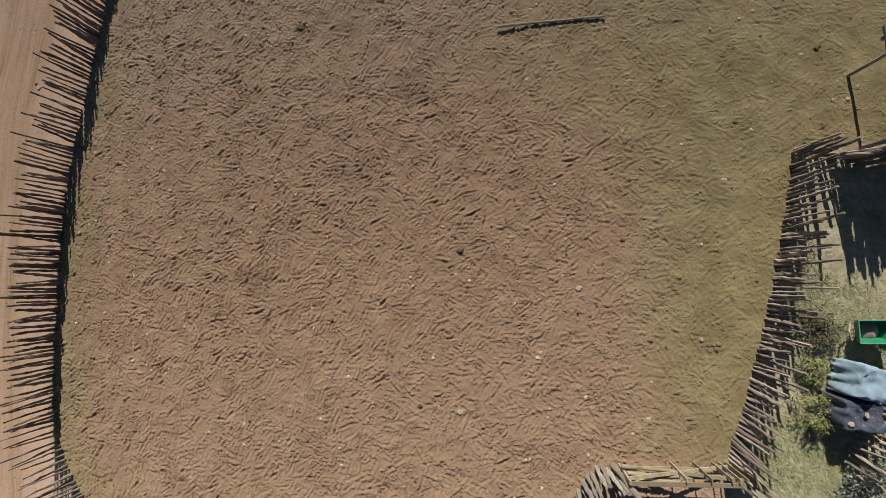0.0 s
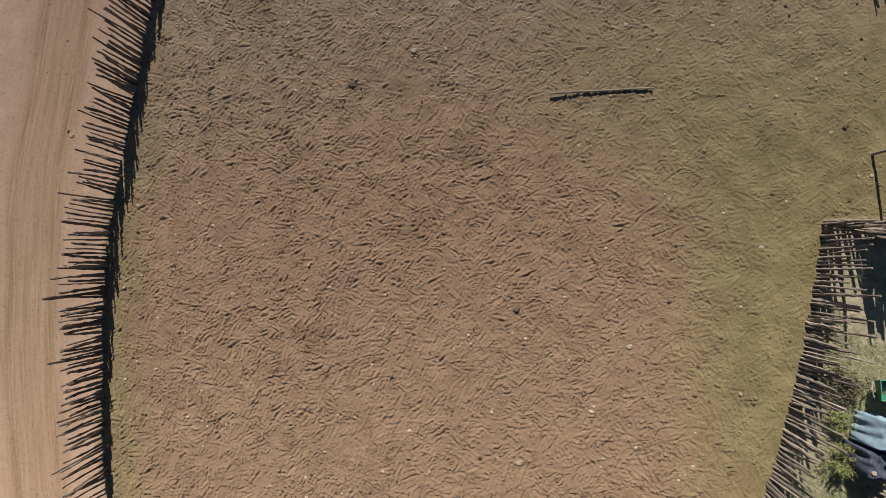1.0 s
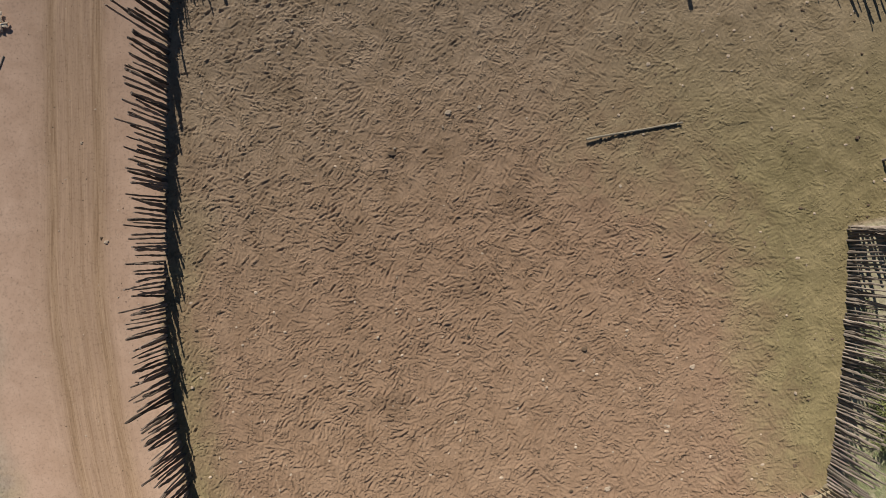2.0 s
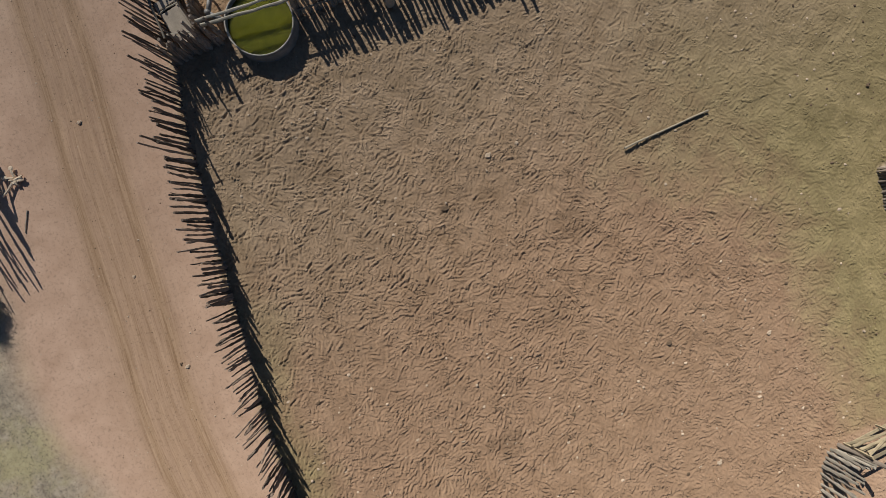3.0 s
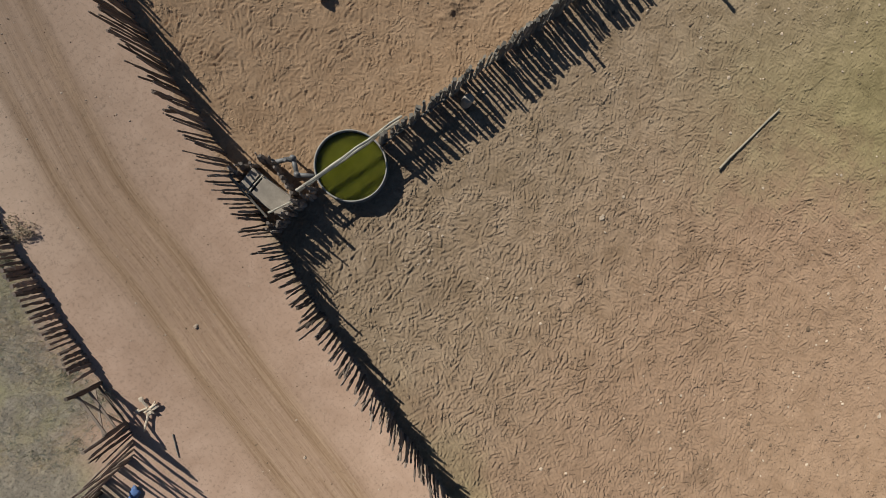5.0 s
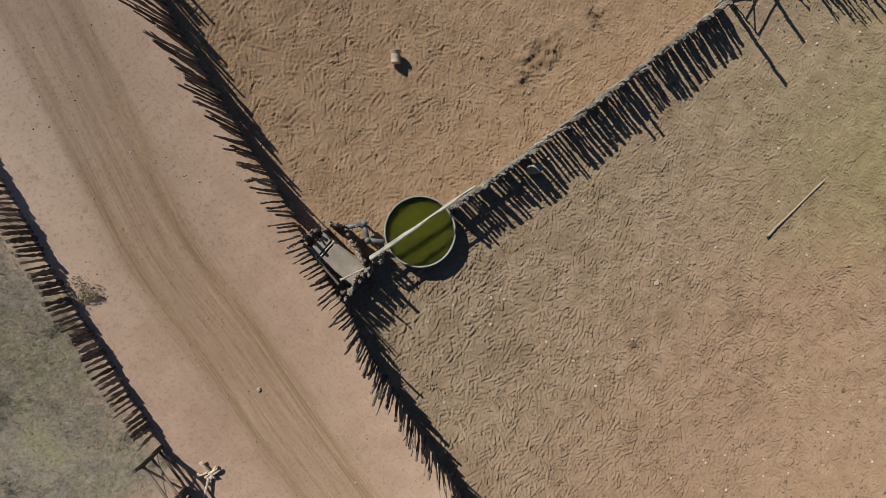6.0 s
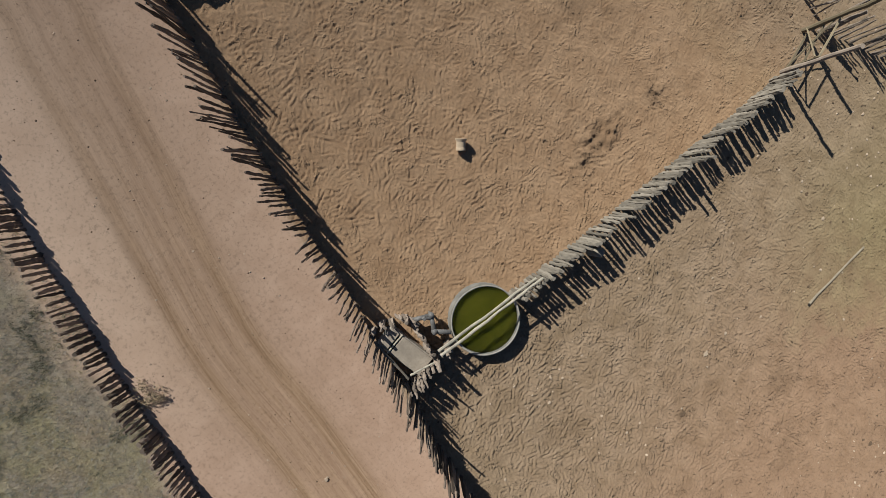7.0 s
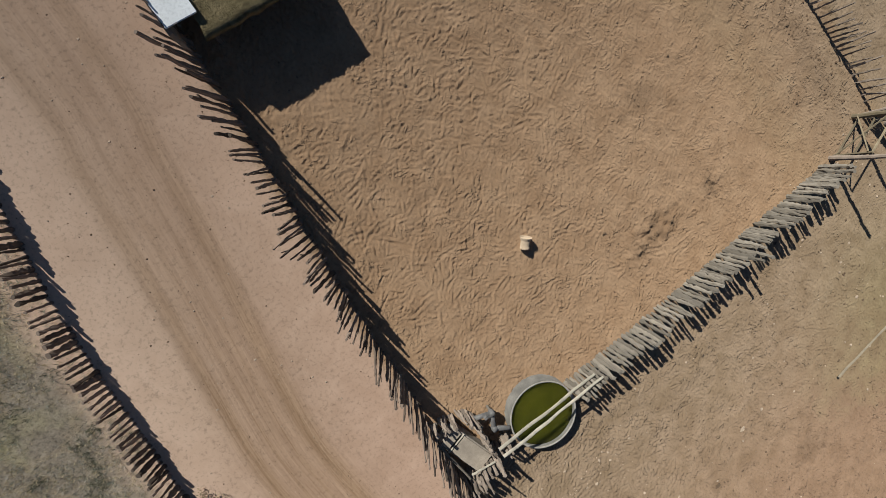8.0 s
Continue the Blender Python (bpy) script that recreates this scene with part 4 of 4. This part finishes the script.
GREYGREEN = ((0.21, 0.225, 0.16), (0.43, 0.43, 0.34))
YELLOWGREEN = ((0.12, 0.14, 0.04), (0.30, 0.30, 0.11))
DRY = ((0.27, 0.2, 0.12), (0.44, 0.34, 0.22))
shrub(-24.1, 14.75, 0.9, 1.2, *GREYGREEN, "grey-green thorn bush at the edge of the track", 1, 6500)
shrub(-25.3, 16.25, 0.95, 1.2, *GREYGREEN, "grey-green thorn bush at the edge of the track", 2, 5500)
shrub(11.25, -1.1, 0.6, 0.6, (0.08, 0.07, 0.04), (0.2, 0.18, 0.1), "heap of cut brushwood behind the pole fence", 4, 1300)
shrub(11.0, -3.65, 0.55, 0.7, *YELLOWGREEN, "low yellow-green bush beside the covered pile", 5, 1300)
shrub(11.05, -2.4, 0.4, 0.5, *YELLOWGREEN, "low yellow-green weed clump beside the covered pile", 6, 800)
shrub(12.2, -5.6, 0.9, 0.9, *GREYGREEN, "grey-green bush behind the farmyard", 7, 1800)
shrub(-18.9, 25.95, 0.5, 0.14, *DRY, "dry brown weeds at the foot of the slab fence", 8, 420, 0.004)


def tufts(name, label, place, count, blade, mat, seed):
    """Grass that nobody could count: leaning blades in small clumps, one mesh."""
    r = random.Random(seed)
    v, f = [], []
    for _ in range(count):
        x, y = place(r)
        z = ground_z(x, y) - 0.01
        for k in range(r.randint(4, 7)):
            a, l = r.uniform(0, 6.28), blade * r.uniform(0.5, 1.4)
            b = Vector((x + r.uniform(-0.05, 0.05), y + r.uniform(-0.05, 0.05), z))
            d = Vector((math.cos(a), math.sin(a), r.uniform(0.4, 1.6))).normalized() * l
            s = Vector((-math.sin(a), math.cos(a), 0)) * 0.0065
            o = len(v)
            v += [b - s, b + s, b + d * 0.6 + s * 0.7, b + d, b + d * 0.6 - s * 0.7]
            f.append((o, o + 1, o + 2, o + 3, o + 4))
    ob = new(name, mesh_from(name, v, f, mat))
    tagged(ob, label, "grass", "", "stuff")


def in_field(r):
    while True:
        x, y = r.uniform(-29, -16), r.uniform(19.0, 41)
        if x < float(np.interp(y, FENCE_F.p[::-1, 1], FENCE_F.p[::-1, 0])) - 0.25 + r.uniform(0, 0.3) and lattice(np.array(x), np.array(y), 0.55, 41) > r.uniform(0.15, 0.75):
            return x, y


def in_clumps(r):
    while True:
        x, y = in_field(r)
        if lattice(np.array(x), np.array(y), 1.6, 45) > 0.74:
            return x, y


def in_yard(r):
    while True:
        x, y = r.uniform(9.4, 13.6), r.uniform(-6.6, 2.5)
        if x > 10.25 + 0.29 * y + 0.5 and lattice(np.array(x), np.array(y), 0.9, 42) > r.uniform(0.2, 0.7):
            return x, y


tufts("dry_grass", "short dry straw-coloured grass over the field", in_field, 10000, 0.085, leaf_material("straw", (0.37, 0.292, 0.18), (0.64, 0.525, 0.335)), 51)
tufts("dry_grass", "grey dead stubble over the field", in_field, 6500, 0.085, leaf_material("grey_straw", (0.29, 0.262, 0.22), (0.50, 0.455, 0.39)), 52)
tufts("grey_weeds", "low grey-green weeds among the dry grass", in_field, 3500, 0.09, leaf_material("grey_weed", (0.16, 0.17, 0.13), (0.34, 0.35, 0.28)), 54)
tufts("dark_weeds", "dark low weed clumps dotted over the field", in_clumps, 2600, 0.12, leaf_material("dark_weed", (0.07, 0.075, 0.045), (0.19, 0.185, 0.12)), 55)
tufts("green_grass", "thin pale green grass in the farmyard", in_yard, 6500, 0.09, leaf_material("yard_grass", (0.22, 0.25, 0.10), (0.46, 0.46, 0.25)), 53)


# ---- loose stones and dung ----
def scatter(name, label, place, count, low, high, mat, seed, category):
    r = random.Random(seed)
    v, f = [], []
    for _ in range(count):
        x, y = place(r)
        sv, sf = lump(r, low + (high - low) * r.random() ** 6)
        z = ground_z(x, y)
        o = len(v)
        v += [(p[0] + x, p[1] + y, p[2] + z) for p in sv]
        f += [tuple(i + o for i in q) for q in sf]
    tagged(new(name, mesh_from(name, v, f, mat)), label, category, "", "stuff")


def in_pen(r):
    while True:
        x, y = r.uniform(-16.4, 13.5), r.uniform(-9, 19)
        edge = float(np.interp(y, FENCE_A.p[:, 1], FENCE_A.p[:, 0]))
        far = float(np.interp(y, FENCE_C.p[::-1, 1], FENCE_C.p[::-1, 0])) if y < 4.5 else 16
        if edge + 0.3 < x < far - 0.3 and lattice(np.array(x), np.array(y), 0.6, 43) * lattice(np.array(x), np.array(y), 0.13, 44) > r.uniform(0.02, 0.6):
            return x, y


def on_track(r):
    s = r.uniform(0, ROAD.length)
    (x, y), (dx, dy) = ROAD.at(s), ROAD.way(s)
    o = r.gauss(0, 2.2)
    return x - dy * o, y + dx * o


def in_horse_pen(r):
    return r.uniform(-11.0, 9.0), r.uniform(20.2, 36)


scatter("dung_clods", "dark dry dung clods scattered over the pen", in_pen, 2600, 0.012, 0.07, CLOD, 61, "dung")
scatter("stones", "pale small stones scattered over the pen", in_pen, 1500, 0.012, 0.08, STONE, 62, "stones")
scatter("stones", "small stones scattered along the track", on_track, 1500, 0.008, 0.04, STONE, 63, "stones")
scatter("dung_clods", "tiny dark clods scattered along the track", on_track, 2600, 0.008, 0.028, CLOD, 68, "dung")
scatter("dung_clods", "brown clods scattered over the horse pen", in_horse_pen, 900, 0.012, 0.06, CRUMB, 64, "dung")
scatter("dung_clods", "heap of crumbled brown dung in the horse pen", lambda r: (r.gauss(-1.5, 0.75), r.gauss(21.7, 0.38)), 160, 0.015, 0.05, CRUMB, 66, "dung")
scatter("dung_clods", "patch of brown dung trodden into the horse pen", lambda r: (r.gauss(1.7, 0.2), r.gauss(21.5, 0.4)), 160, 0.012, 0.04, CRUMB, 69, "dung")
scatter("dung_clods", "dry dung and litter along the thin pole fence", lambda r: (r.gauss(8.3, 0.35), r.uniform(19.8, 27.5)), 420, 0.015, 0.07, CRUMB, 67, "dung")
scatter("stones", "pale stones gathered below the water tank", lambda r: (r.gauss(-9.1, 1.0), r.gauss(15.8, 0.65)), 48, 0.025, 0.085, STONE, 65, "stones")


def rock(x, y, s, mat, label, seed):
    r = random.Random(seed)
    ob = new("rock", mesh_from("rock", *merge(lump(r, s), moved(lump(r, s * 0.6), Matrix.Translation((s * 0.8, s * 0.4, 0)))), mat))
    ob.location = (x, y, ground_z(x, y) + s * 0.1)
    tagged(ob, label, "rock", "single rocks")


for k, (x, y, s, dark) in enumerate(((-18.07, 13.2, 0.06, 0), (-17.75, 9.05, 0.09, 0), (-17.95, 9.25, 0.07, 1), (-17.29, 19.49, 0.09, 0), (0.38, 1.55, 0.1, 1), (-4.44, 0.53, 0.09, 1), (-5.72, 10.47, 0.12, 1), (-10.74, 9.42, 0.12, 1), (-13.7, 5.48, 0.09, 1),
                                     (12.06, 7.8, 0.1, 1), (7.55, -4.29, 0.09, 1), (4.75, 13.54, 0.1, 1), (0.28, -4.0, 0.11, 0), (4.36, 0.16, 0.1, 0), (-3.25, 11.67, 0.12, 0))):
    rock(x, y, s, CLOD if dark else STONE, "dark lump of dried dung on the soil" if dark else "pale flat stone half sunk in the soil", 80 + k)


def weight_stone(x, y, z, s, seed):
    r = random.Random(seed)
    ob = new("stone", mesh_from("stone", *lump(r, s), STONE))
    ob.location = (x, y, z)
    tagged(ob, "pale stone weighing down the navy tarpaulin", "stone", "stones on the tarpaulin")


weight_stone(11.82, -3.45, 0.93, 0.09, 91)
weight_stone(11.4, -3.7, 0.93, 0.08, 92)
